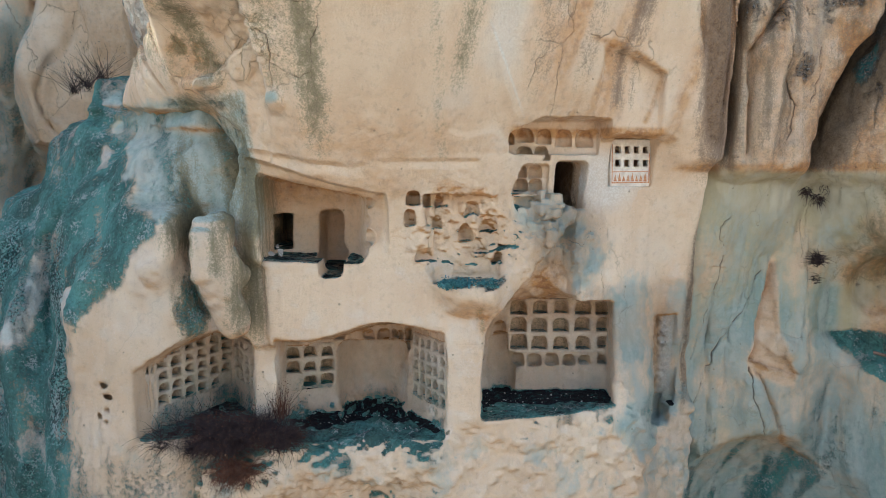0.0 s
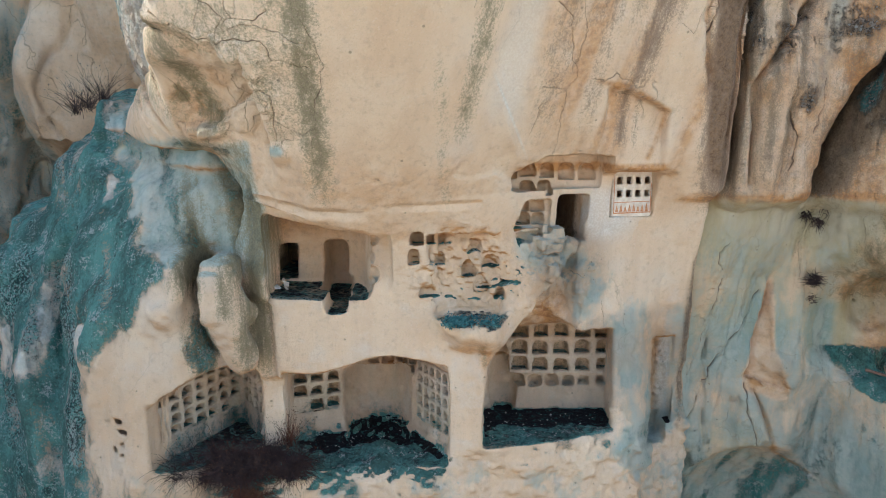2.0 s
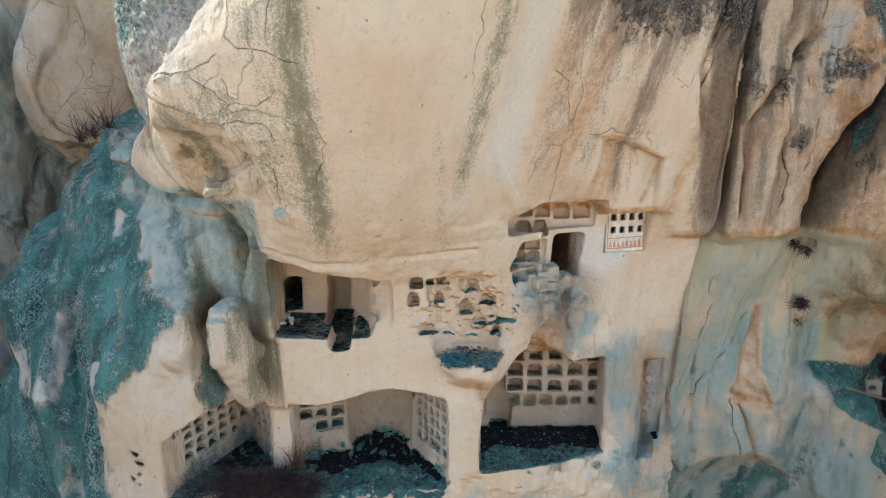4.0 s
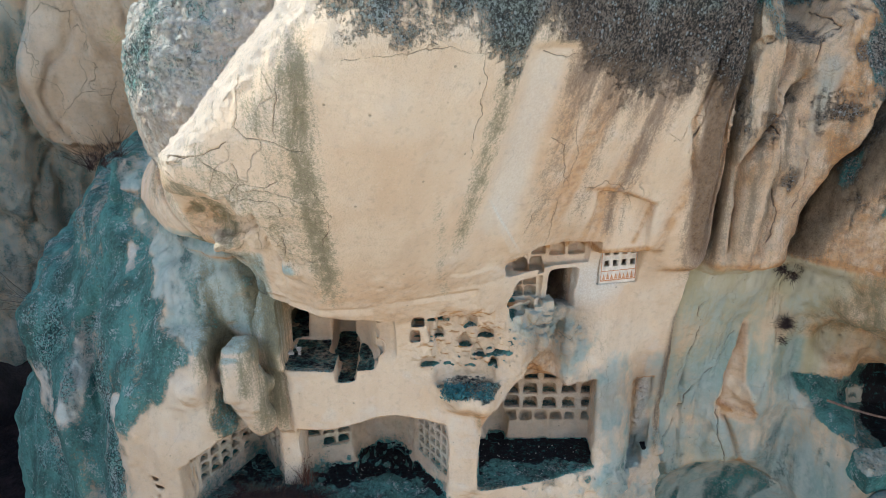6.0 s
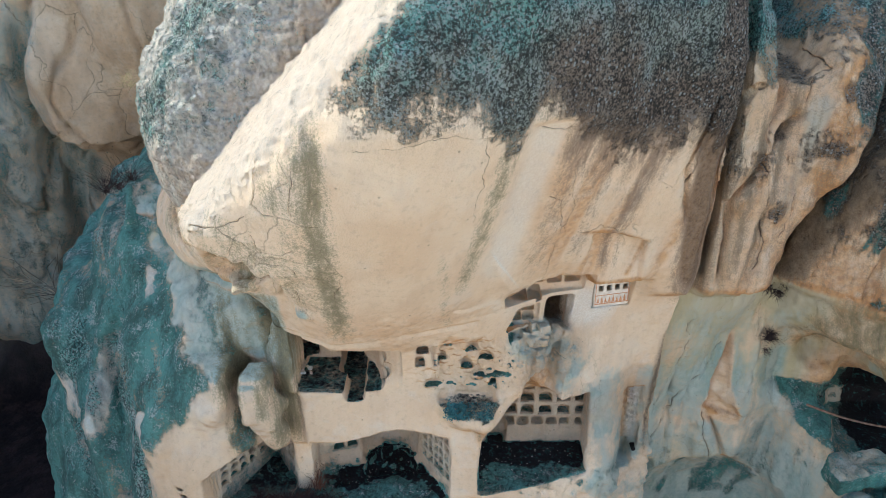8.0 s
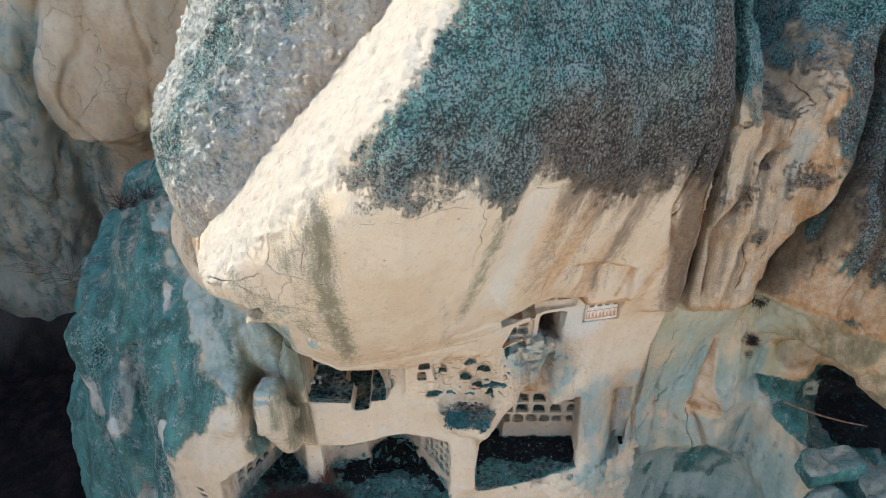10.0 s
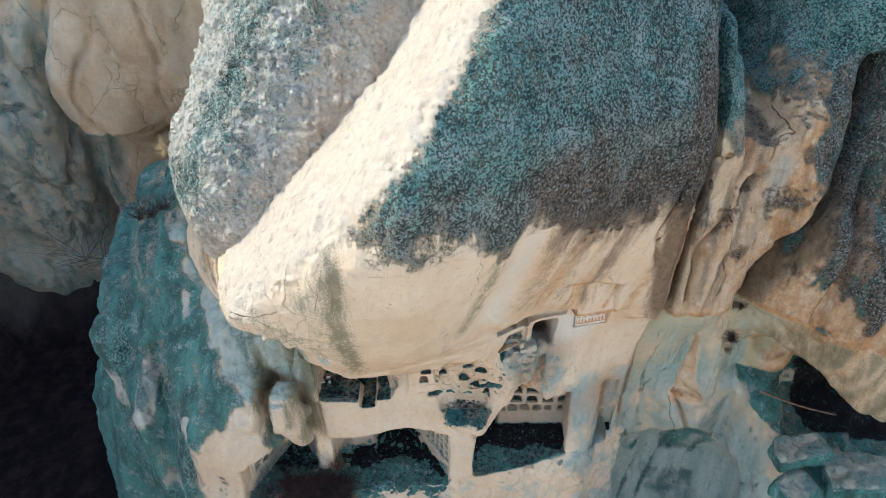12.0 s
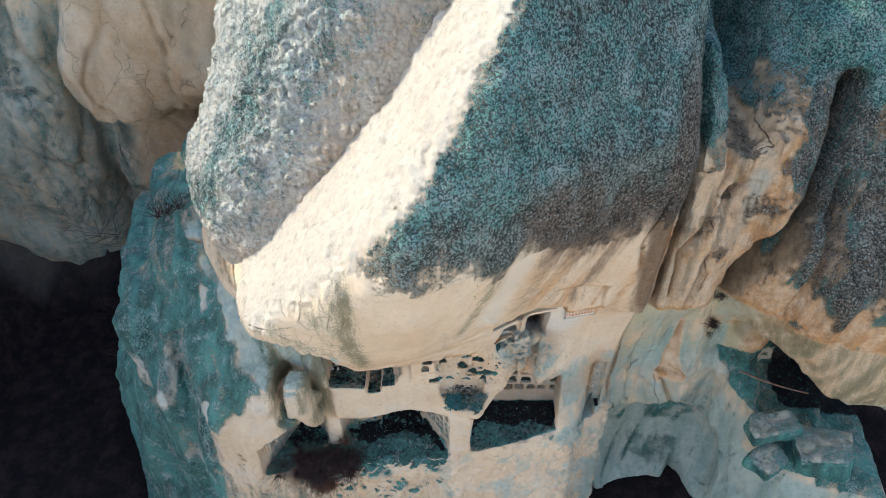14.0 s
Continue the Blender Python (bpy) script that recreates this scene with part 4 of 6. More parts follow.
def cliff_tones(p, n):
    x, y, z = p.T
    a, b, e = rough(p, 1.2, 4, 3), rough(p, 0.3, 3, 9), rough(p, 0.6, 4, 17)
    lean = np.stack([(x - 0.27 * (z - 12)) * 3.0, y * 0.3, z * 0.22], 1)
    run, fine = rough(lean, 1.0, 3, 6), rough(lean * np.array((3, 1, 1)), 1.0, 2, 8)
    top = np.interp(x, (-5, -2.8, -2.2, -1.6, -0.7, 0.4, 0.6, 0.95, 1.3, 1.7, 2.2, 3, 4, 5.3), (15.9, 15.6, 15.5, 15.3, 15.05, 15.0, 14.7, 14.1, 14.95, 14.8, 14.4, 13.9, 14.0, 13.4))
    over = z - top + 0.16 * a + 0.22 * b
    lichen = step(-0.45, 0.8, over)
    east = step(0.5, 1.9, x)
    # brown runs below the crown on the east side
    channel = np.exp(-((x - np.interp(z, (12, 14.7), (0.95, 1.55))) / 0.36) ** 6) * step(14.9, 14.7, z)
    runs = east * (0.6 + 0.4 * step(-1.6, 0.3, over)) * step(-3.4, 0.2, over + 1.7 * run + 0.9 * fine) * step(-3.4, -0.6, z - 15.2 + 0.5 * (x < 1.0)) * (1 - channel)
    lichen = lichen * (1 - channel)
    # sunlit shoulder: bleached, cleared of lichen and most streaks, sunlight painted in
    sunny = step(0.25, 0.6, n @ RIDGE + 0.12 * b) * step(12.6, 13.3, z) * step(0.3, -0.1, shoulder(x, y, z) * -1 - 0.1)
    # teal on up-facing ledges paints in blue skylight, among the real lichen
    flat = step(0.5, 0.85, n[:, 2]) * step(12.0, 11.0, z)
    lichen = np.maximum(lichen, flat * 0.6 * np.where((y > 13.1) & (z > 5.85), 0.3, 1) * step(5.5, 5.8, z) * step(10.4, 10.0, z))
    s = np.zeros_like(x)
    for v in ((-1.96, 14.9, -1.95, 10.3, 0.24, 0.85), (-2.3, 14.6, -2.2, 11.0, 0.3, 0.35), (-2.55, 13.0, -2.5, 11.0, 0.16, 0.4), (-4.3, 13.1, -3.55, 11.3, 0.24, 0.8), (0.95, 14.6, 0.2, 11.2, 0.16, 0.6), (2.2, 15, 1.5, 11.2, 0.26, 0.38),
              (2.9, 14.8, 2.3, 11.3, 0.2, 0.35), (3.9, 15, 3.15, 12.0, 0.22, 0.85), (3.05, 12.2, 3.05, 11.0, 0.12, 0.75), (3.35, 12.0, 3.3, 11.0, 0.07, 0.45), (4.55, 17.0, 5.08, 10.0, 0.38, 1.7), (4.98, 8.7, 4.9, 5.3, 0.07, 0.75),
              (-0.1, 12.4, 0.0, 9.9, 0.14, 0.25), (-3.36, 10.3, -3.34, 6.9, 0.24, 1.0), (0.62, 7.7, 0.66, 7.15, 0.08, 0.4)):
        s = np.maximum(s, stripe(x, z, *v))
    s = np.maximum(s, 0.95 * runs)
    # brown here and ochre below paint the shading of the hollow under the nose
    s = np.maximum(s, 0.85 * spot(x, z, -4.1, 11.85, 0.3, 0.5) * step(-0.3, 0.3, b) * step(-3.5, -3.8, x))
    s = np.maximum(s, 0.5 * step(-2.05, -2.5, x) * step(11.2, 12.0, z) * step(-0.5, 0.7, e))
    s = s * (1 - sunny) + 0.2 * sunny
    # the doorway darkens inwards, its shade painted with the streak colour
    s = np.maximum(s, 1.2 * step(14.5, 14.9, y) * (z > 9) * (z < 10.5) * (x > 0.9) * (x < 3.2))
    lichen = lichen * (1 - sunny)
    # undersides get ochre: warm bounce from below put into the colour
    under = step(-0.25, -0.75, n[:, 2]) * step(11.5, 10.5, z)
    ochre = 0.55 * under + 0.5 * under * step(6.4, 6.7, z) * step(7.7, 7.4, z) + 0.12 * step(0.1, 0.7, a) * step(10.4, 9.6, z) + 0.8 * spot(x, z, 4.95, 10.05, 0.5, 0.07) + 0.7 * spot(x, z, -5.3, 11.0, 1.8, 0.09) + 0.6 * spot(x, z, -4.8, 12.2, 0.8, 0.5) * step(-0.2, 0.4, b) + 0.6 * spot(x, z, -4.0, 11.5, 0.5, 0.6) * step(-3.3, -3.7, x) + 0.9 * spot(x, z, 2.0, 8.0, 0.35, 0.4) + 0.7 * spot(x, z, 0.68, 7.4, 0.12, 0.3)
    ochre = ochre + 0.5 * step(10.2, 11, z) * step(1.2, 2.4, x) * step(15, 13, z) * step(-0.2, 0.5, run) + 0.5 * spot(x, z, -3.7, 12.1, 0.5, 0.5) * step(-0.1, 0.4, b)
    ochre = ochre + 0.3 * east * step(10.8, 11.4, z) * step(15, 14.2, z) * (1 - channel) * step(-0.7, 0.4, run + 0.4 * fine)
    ochre = ochre + 1.1 * step(10.8, 10.72, z) * step(10.56, 10.64, z) * step(1.1, 1.3, x) * step(4.1, 3.9, x) + 0.45 * (y > 13.5) * step(9.2, 9.7, z) * step(-1.2, -1.4, x) * step(10, 9.9, z)
    # ochre line paints the shadow under the flake's ledge
    ochre = ochre + 0.95 * np.exp(-(off_line(x, z + 0.03, ((2.5, 12.2), (3.0, 12.12), (3.41, 11.95), (3.87, 11.72), (3.74, 11.2), (3.6, 10.9))) / 0.05) ** 2) * step(13.9, 13.7, y)
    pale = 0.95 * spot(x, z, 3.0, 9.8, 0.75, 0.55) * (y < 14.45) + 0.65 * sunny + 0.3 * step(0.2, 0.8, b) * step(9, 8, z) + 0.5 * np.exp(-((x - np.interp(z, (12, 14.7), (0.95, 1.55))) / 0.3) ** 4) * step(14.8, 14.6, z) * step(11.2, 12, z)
    bloom = 0.7 * step(-0.1, 0.5, a) * step(4.3, 4.8, x) * step(10.0, 9.4, z) + (0.4 + 0.5 * step(-0.25, 0.35, e)) * (1.2 * spot(x, z, 3.75, 6.5, 0.5, 1.5) * (y < 15.0) + spot(x, z, 1.75, 9.3, 0.5, 0.5) + spot(x, z, 2.5, 8.4, 0.7, 0.75) + spot(x, z, 3.4, 7.2, 0.4, 0.9))
    panel = step(4.16, 4.22, x) * step(4.7, 4.64, x) * step(5.3, 5.4, z) * step(7.15, 7.08, z)
    ochre = ochre + 0.75 * panel * step(4.48, 4.32, x)
    pale = pale + 0.9 * panel * step(4.38, 4.5, x)
    pale = pale + 0.6 * stripe(x, z, 0.75, 12.2, 1.35, 10.95, 0.022, 1)
    # foot and floors: turquoise grows with upward slope to paint skylight
    stain_and_light = step(5.75, 5.4, z + 0.2 * e) * (0.12 + 0.8 * step(0.2, 0.8, n[:, 2]) + 0.4 * e) * step(0.6, -0.6, x) + 0.65 * step(0.4, 0.8, n[:, 2]) * step(5.75, 5.6, z) * step(5.0, 5.3, z) * step(4, 3.4, x)
    bloom = bloom + 0.5 * step(5.6, 4.9, z) * step(-0.3, 0.4, e) + 0.9 * spot(x, z, 3.9, 5.2, 0.7, 0.5) + 1.1 * spot(x, z, -3.8, 11.42, 0.26, 0.12) + 0.8 * spot(x, z, -2.6, 11.1, 0.15, 0.1) + 0.4 * flat
    shelf = step(-3.0, -3.2, x) * step(8.6, 9.0, z) * step(11.35, 11.1, z)
    bloom = bloom + shelf * (0.75 + 0.3 * e)
    stain_and_light = stain_and_light + 0.25 * shelf + 0.6 * step(0.6, 0.85, n[:, 2]) * step(8.0, 8.15, z) * step(8.75, 8.6, z) * step(-1.1, -1.4, x) * (y > 12.9)
    s = np.maximum(s, shelf * (0.5 + 0.5 * step(-0.2, 0.5, rough(np.stack([x * 3, y, z * 0.3], 1), 1.0, 3, 33))) * step(-4.9, -4.4, x))
    # rooms: ochre on the upper walls puts warm bounce into the colour
    ochre = ochre + 0.12 * (y > 13.6) * step(5.6, 6.2, z) * step(7.8, 7.6, z) * step(3.5, 3.3, x) + 0.3 * step(6.5, 6.9, z) * step(7.5, 7.3, z) * (y > 13.4) + 0.2 * step(8.42, 8.6, z) * (y > 13.6) * step(-1.2, -1.4, x)
    # niches: skylight painted on floors, bounce on ceilings
    niche = step(-0.9, -0.8, x) * step(1.5, 1.3, x) * step(8.25, 8.35, z) * step(9.75, 9.7, z) * (y > 12.9)
    stain_and_light = stain_and_light + niche * (0.9 * step(0.45, 0.75, n[:, 2]) * (y > 13.24) + 0.1 * step(8.7, 8.4, z))
    ochre = ochre + niche * (0.7 * step(-0.2, -0.7, n[:, 2]) + 0.5 * step(9.35, 9.6, z) * (x > -0.3) * (x < 0.7))
    # room floors get darker towards the back
    blackening = step(0.75, 0.92, n[:, 2]) * (1.5 * step(13.45, 13.85, y + 0.3 * e - 0.3 * step(0.3, 0.6, x)) * step(-2.9, -2.4, x + 0.2 * b) + 0.4) * step(6, 5.8, z) * step(5.0, 5.2, z) * step(-6, -5.4, x)
    blackening = np.maximum(blackening, 0.5 * step(0.6, 0.85, n[:, 2]) * step(7.95, 8.1, z) * step(8.7, 8.55, z) * step(-1.1, -1.4, x) * (y > 13.1))
    blackening = np.maximum(blackening, 0.5 * step(0.5, 0.8, n[:, 2]) * spot(x, z, 0.42, 8.06, 0.62, 0.2))
    coarse = 0.8 * stripe(x, z, 4.98, 8.7, 4.9, 5.3, 0.1, 1) + 0.25 * (y > 13.9) * step(8, 7.7, z) + 0.8 * spot(x, z, 4.42, 6.3, 0.3, 0.9) + sunny * 0.3 + 0.5 * spot(x, z, 2.3, 8.8, 0.8, 0.8)
    brown = np.maximum(east * step(2.6, 0.1, over + 0.5 * a), spot(x, z, 4.9, 13, 0.7, 5)) * step(0.5, 0.9, x) * (1 - sunny) + 0.3 * sunny
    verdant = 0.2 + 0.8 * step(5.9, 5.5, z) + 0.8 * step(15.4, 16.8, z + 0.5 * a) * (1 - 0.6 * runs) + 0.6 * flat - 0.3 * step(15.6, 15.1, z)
    cracked = 0.45 * step(-1.7, -2.1, x) * step(10.7, 11.2, z) + 0.7 * spot(x, z, 2.5, 12.3, 1.6, 1.6) + 0.8 * spot(x, z, 3.0, 8.0, 0.8, 1.0)
    # wall feet tinted teal, inside walls lightened: painted skylight and bounce
    stain_and_light = stain_and_light + 0.28 * (y > 13.2) * step(5.95, 5.6, z + 0.1 * b) * step(5.25, 5.4, z)
    pale = pale + 0.2 * (y > 13.4) * step(7.9, 7.6, z) * step(5.4, 5.6, z) * (x < 3.5)
    return (lichen, s, ochre, pale), (bloom, blackening, coarse, brown), (verdant, cracked, stain_and_light, 0.3 * (y > 13.6) * step(7, 6.2, z) * step(5.5, 5.8, z))


def cliff_relief(p, n):
    x, y, z = p.T
    crown = step(14.8, 15.4, z)
    smooth_face = spot(x, z, -0.6, 12.6, 2.0, 2.6)
    chips = step(0.25, 0.6, rough(p, 0.9, 3, 41)) * step(11.5, 10.5, z) * step(13.7, 13.4, y)
    sunny = step(0.6, 0.8, n @ RIDGE) * step(12.6, 13.3, z)
    broken = spot(x, z, 2.1, 8.7, 0.95, 1.0) + spot(x, z, 0.4, 8.9, 1.0, 0.9) + step(5.7, 5.2, z) + spot(x, z, -3.2, 11.9, 0.9, 0.9)
    pecked = spot(x, z, 4.42, 6.2, 0.35, 1.0)
    inside = (y > 13.7) * step(8, 7.7, z)
    return (0.05 * rough(p, 1.4, 4, 1) * (1 - 0.7 * smooth_face) + crown * 0.045 * rough(p, 0.35, 3, 5) + 0.012 * rough(p, 0.18, 2, 8) * (1 - 0.7 * smooth_face)
            + sunny * (0.06 * np.abs(rough(p, 0.4, 3, 15)) - 0.03 * step(0.55, 0.75, grain(p, 0.13, 3)) + 0.025 * grain(p, 0.11, 5)) + np.clip(broken, 0, 1) * (0.07 * rough(p, 0.5, 4, 25) + 0.08 * np.abs(rough(p, 0.3, 4, 27)) + 0.02 * rough(p, 0.1, 2, 28)) + step(5.7, 5.1, z) * (0.07 * np.abs(rough(p * np.array((1, 1, 1.5)), 0.8, 4, 26)) - 0.03)
            + np.clip(pecked, 0, 1) * (0.035 * grain(p, 0.08, 2) + 0.02 * grain(p, 0.045, 4)) + inside * 0.02 * rough(p, 0.14, 2, 12) - chips * 0.03)


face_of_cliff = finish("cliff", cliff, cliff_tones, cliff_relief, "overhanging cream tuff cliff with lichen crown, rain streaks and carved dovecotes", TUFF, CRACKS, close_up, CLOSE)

# the lichen-covered buttress on the west side
spur = Loft()
spur.at(-11.6, (-1, 17.5), (2, 19), (3, 21), (14, 25))
spur.at(-10.6, (-1, 15.2), (3.7, 15.7), (5.5, 16.3), (6.8, 18), (7.5, 21), (14, 25))
spur.at(-9.45, (-1, 14.3), (4, 14.8), (6.3, 15), (8.6, 15.5), (9.4, 16.6), (9.8, 20), (14, 25))
spur.at(-8.2, (-1, 13.1), (4.5, 13.8), (6.7, 14.2), (8.8, 14.8), (10.6, 15.9), (11, 16.6), (11.3, 20), (14, 25))
spur.at(-7.2, (-1, 12.7), (5.9, 13.1), (8, 13.9), (10, 14.9), (11.2, 15.6), (11.9, 16.2), (12.2, 19), (14, 25))
spur.at(-6.3, (-1, 12.2), (5.9, 12.5), (7.6, 12.55), (8.7, 13), (10, 14.2), (11, 15.3), (11.8, 16), (12.3, 18), (14, 25))
spur.at(-5.4, (-1, 11.9), (5.5, 12.2), (7.3, 12.2), (8.3, 12.3), (9.5, 12.95), (10.5, 13.7), (11.2, 14.3), (11.6, 15.5), (12.5, 18), (14, 25))
spur.at(-4.5, (-1, 12.2), (5.5, 12.4), (7.3, 12.4), (7.9, 12.36), (8.55, 12.1), (8.68, 12.2), (9.12, 12.22), (9.3, 12.45), (9.45, 12.9), (10.5, 13.2), (11.2, 13.4), (12.5, 18), (14, 25))
spur.at(-4.2, (-1, 12.4), (5.5, 12.7), (7.3, 12.55), (7.9, 12.55), (8.4, 12.95), (9.3, 13.1), (10.5, 13.1), (11.2, 13.2), (12.5, 18), (14, 25))
spur.at(-3.6, (-1, 12.8), (5.5, 13.1), (7.6, 13.2), (9.4, 13.2), (10.2, 13.2), (11, 13.5), (12, 18), (14, 25))
spur.at(-3.1, (-1, 14), (8, 13.8), (9.4, 14), (10, 16), (14, 25))


def folds(x, z):
    f = 0.16 * np.sin(2.4 * (x + 0.35 * z) + 0.8 * np.sin(0.9 * z)) * step(-5.6, -6.6, x)
    f = f + groove(x, z, (3, 6, 8.5, 10.2), (-7.2, -7.3, -7.6, -6.9), 0.3, 0.45) - groove(x, z, (4, 7, 9, 10.8), (-7.9, -8.1, -7.6, -6.6), 0.35, 0.3)
    f = f + groove(x, z, (7.6, 9.2), (-4.12, -4.22), 0.2, 0.35) + groove(x, z, (5.8, 8.3), (-6.55, -6.3), 0.12, 0.18)
    f = f + brow(x, z, (-8.5, -7, -6, -5, -4), (11.3, 11.2, 10.9, 10.75, 10.7), 0.12, 0.5)
    f = f - 0.12 * spot(x, z, -4.75, 8.35, 0.28, 0.2) + 0.1 * spot(x, z, -5.5, 7.7, 0.5, 0.4)
    return f


buttress = Rock((-11.6, 11.2, -1.0), (-3.1, 20, 12.6), 0.042).loft(spur, 0.12, folds)


def taper(a, b, ra, rb):
    """A round bar from a to b that narrows."""
    a, b = np.array(a), np.array(b)
    ab = b - a

    def shape(x, y, z):
        t = np.clip(((x - a[0]) * ab[0] + (y - a[1]) * ab[1] + (z - a[2]) * ab[2]) / (ab @ ab), 0, 1)
        return np.sqrt((x - a[0] - t * ab[0]) ** 2 + (y - a[1] - t * ab[1]) ** 2 + (z - a[2] - t * ab[2]) ** 2) - ra - (rb - ra) * t
    return shape


caves(buttress)
# the small hoodoo beside the open room
for q in (((-3.84, 12.58, 8.4), (-3.6, 12.85, 7.4), 0.36, 0.27), ((-3.62, 12.62, 8.55), (-3.5, 12.9, 8.2), 0.16, 0.2)):
    buttress.add((-4.6, 11.8, 6.8), (-3.0, 13.8, 9.7), taper(*q), 0.1)
for q in ((-3.87, 12.6, 8.62, 0.29, 0.34, 0.42, 14, 0.1), (-3.84, 12.62, 9.0, 0.24, 0.28, 0.22, -8, 0.08), (-3.78, 12.64, 9.2, 0.13, 0.16, 0.1, 20, 0.05)):
    buttress.add((-4.6, 11.8, 7.8), (-3.0, 13.8, 9.7), box(*q), 0.06)
buttress.cut((-4.8, 11.8, 6.8), (-3.0, 13.8, 9.9), taper((-4.2, 12.35, 9.3), (-4.12, 12.4, 7.9), 0.1, 0.05), 0.12)


def spur_tones(p, n):
    x, y, z = p.T
    a, b, e = rough(p, 1.5, 4, 4), rough(p, 0.4, 3, 2), rough(p, 0.8, 4, 5)
    rib = rough(np.stack([(x + 0.3 * (z - 8)) * 2.6, y * 0.4, z * 0.3], 1), 1.0, 3, 7)
    edge = np.interp(z, (4, 6, 7.5, 8.0, 9.0, 9.5, 10.3, 10.8), (-6.75, -6.45, -6.15, -5.5, -4.8, -5.3, -5.8, -6.7))
    green = step(0.3, -0.35, x - edge + 0.25 * e + 0.1 * b)
    hoodoo = spot(x, z, -3.75, 8.45, 0.28, 0.85) * step(13.0, 12.8, y)
    # long bare patches and a dark band between the ribs
    patch = stripe(x, z, -7.5, 8.8, -8.1, 6.7, 0.3, 1) + stripe(x, z, -6.95, 7.4, -7.0, 6.0, 0.1, 0.8) + stripe(x, z, -8.9, 7.6, -9.0, 6.3, 0.3, 0.8) + 0.7 * spot(x, z, -7.4, 4.9, 0.4, 0.5)
    dark = stripe(x, z, -7.0, 8.9, -6.7, 5.2, 0.24, 1) + 0.6 * stripe(x, z, -8.5, 10.0, -8.9, 6, 0.3, 1)
    upper = step(9.0, 9.5, z) * (1 - green)
    corner = spot(x, z, -4.2, 7.75, 0.28, 0.7) * step(-3.75, -3.95, x)
    worn = np.clip(1.3 * patch + 0.8 * step(0.3, 0.75, e - 0.35 * rib), 0, 1)
    stain_and_light = green * (0.95 + 0.35 * rib + 0.3 * e - 0.85 * worn) + upper * (0.22 + 0.3 * rib) + 0.5 * corner + 0.35 * step(6, 4.8, z)
    lichen = np.clip(dark, 0, 1) * (0.75 + 0.3 * e) + green * 0.6 * step(-0.2, 0.6, e - 0.5 * rib) * step(-6.2, -7.2, x) + 0.35 * corner
    bloom = np.maximum(upper * (0.95 + 0.3 * e), np.maximum(0.4 * step(0.0, 0.6, b), 0.45 * worn) * green) + 0.3 * (1 - green) * step(0.2, 0.8, e)
    s = stripe(x, z, -4.15, 10.7, -4.1, 8.6, 0.5, 1.3) * (0.7 + 0.7 * rib) + stripe(x, z, -3.5, 10.5, -3.4, 7.1, 0.26, 0.9) + 0.8 * corner
    s = s * (1 - hoodoo) + hoodoo * stripe(x, z, -3.72, 9.3, -3.7, 8.2, 0.12, 0.8)
    stain_and_light, lichen = stain_and_light * (1 - hoodoo), lichen * (1 - hoodoo)
    # ochre on undersides is painted bounce; the two spots are seams
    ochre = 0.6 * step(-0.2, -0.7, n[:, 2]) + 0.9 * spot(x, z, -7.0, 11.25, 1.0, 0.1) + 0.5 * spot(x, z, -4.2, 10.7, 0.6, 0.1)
    # upward rock and floors tinted blue-green: skylight put into the colour
    bloom = bloom + 0.9 * step(0.35, 0.7, n[:, 2]) * step(8.5, 8.7, z) * step(9.6, 9.5, z) * step(-4.9, -4.7, x)
    flat = step(0.6, 0.9, n[:, 2]) * step(6, 5.7, z)
    inside = (y > 12.75) * step(7.5, 7.3, z) * step(-5.4, -5.2, x) * (z > 5.3)
    # room walls: bounce and skylight put in as ochre above, teal below
    stain_and_light, lichen, bloom = stain_and_light * (1 - inside) + 0.5 * inside * step(6.3, 5.6, z), lichen * (1 - inside), bloom * (1 - inside)
    yellow = 0.9 * spot(x, z, -6.2, 10.95, 1.6, 0.16) + 0.3 * inside * step(7, 6, z)
    return ((lichen, s * (1 - inside), ochre + 0.4 * inside * step(6.6, 7.0, z), 0.2 * step(0, 0.6, b) + 0.3 * inside + 0.9 * worn * green), (bloom, 0.6 * flat * step(13.1, 13.6, y + 0.3 * e), 0.2, 0),
            (0.7 + 0.3 * a, 0.2 * (1 - green), np.maximum(stain_and_light, 0.7 * flat), yellow))


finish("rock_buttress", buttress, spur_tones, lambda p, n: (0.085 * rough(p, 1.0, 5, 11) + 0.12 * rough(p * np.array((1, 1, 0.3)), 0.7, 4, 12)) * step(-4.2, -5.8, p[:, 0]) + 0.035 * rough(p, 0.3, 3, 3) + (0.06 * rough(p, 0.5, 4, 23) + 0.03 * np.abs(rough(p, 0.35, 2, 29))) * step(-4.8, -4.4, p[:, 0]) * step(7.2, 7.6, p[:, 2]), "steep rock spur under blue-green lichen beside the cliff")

# the rough dome behind the sunlit shoulder
dome = Rock((-7.2, 11.0, 10.0), (4.5, 21, 23.4), 0.055)
dome.add((-20, 0, 0), (20, 40, 40), taper((-2.95, 15.4, 13.6), (0.08, 18.58, 18.93), 3.15, 4.45), 0.01)


def dome_relief(p, n):
    lumps = 0.45 * np.abs(grain(p, 0.42, 2)) + 0.8 * np.abs(grain(p, 0.2, 4)) + 0.4 * np.abs(grain(p, 0.12, 6))
    across = p[:, 0] - 0.55 * (p[:, 2] - 15) + 3.0
    ribs = 0.7 * step(0.75, 0.1, np.abs(across + 1.15)) - 0.15 * step(-0.5, 0.2, across)
    calm = step(12.8, 14.6, p[:, 2])
    return 0.12 * rough(p, 1.6, 3, 6) * calm + 0.17 * (lumps - 0.35) * (0.9 + ribs) * (0.25 + 0.75 * calm) + 0.16 * ribs * calm


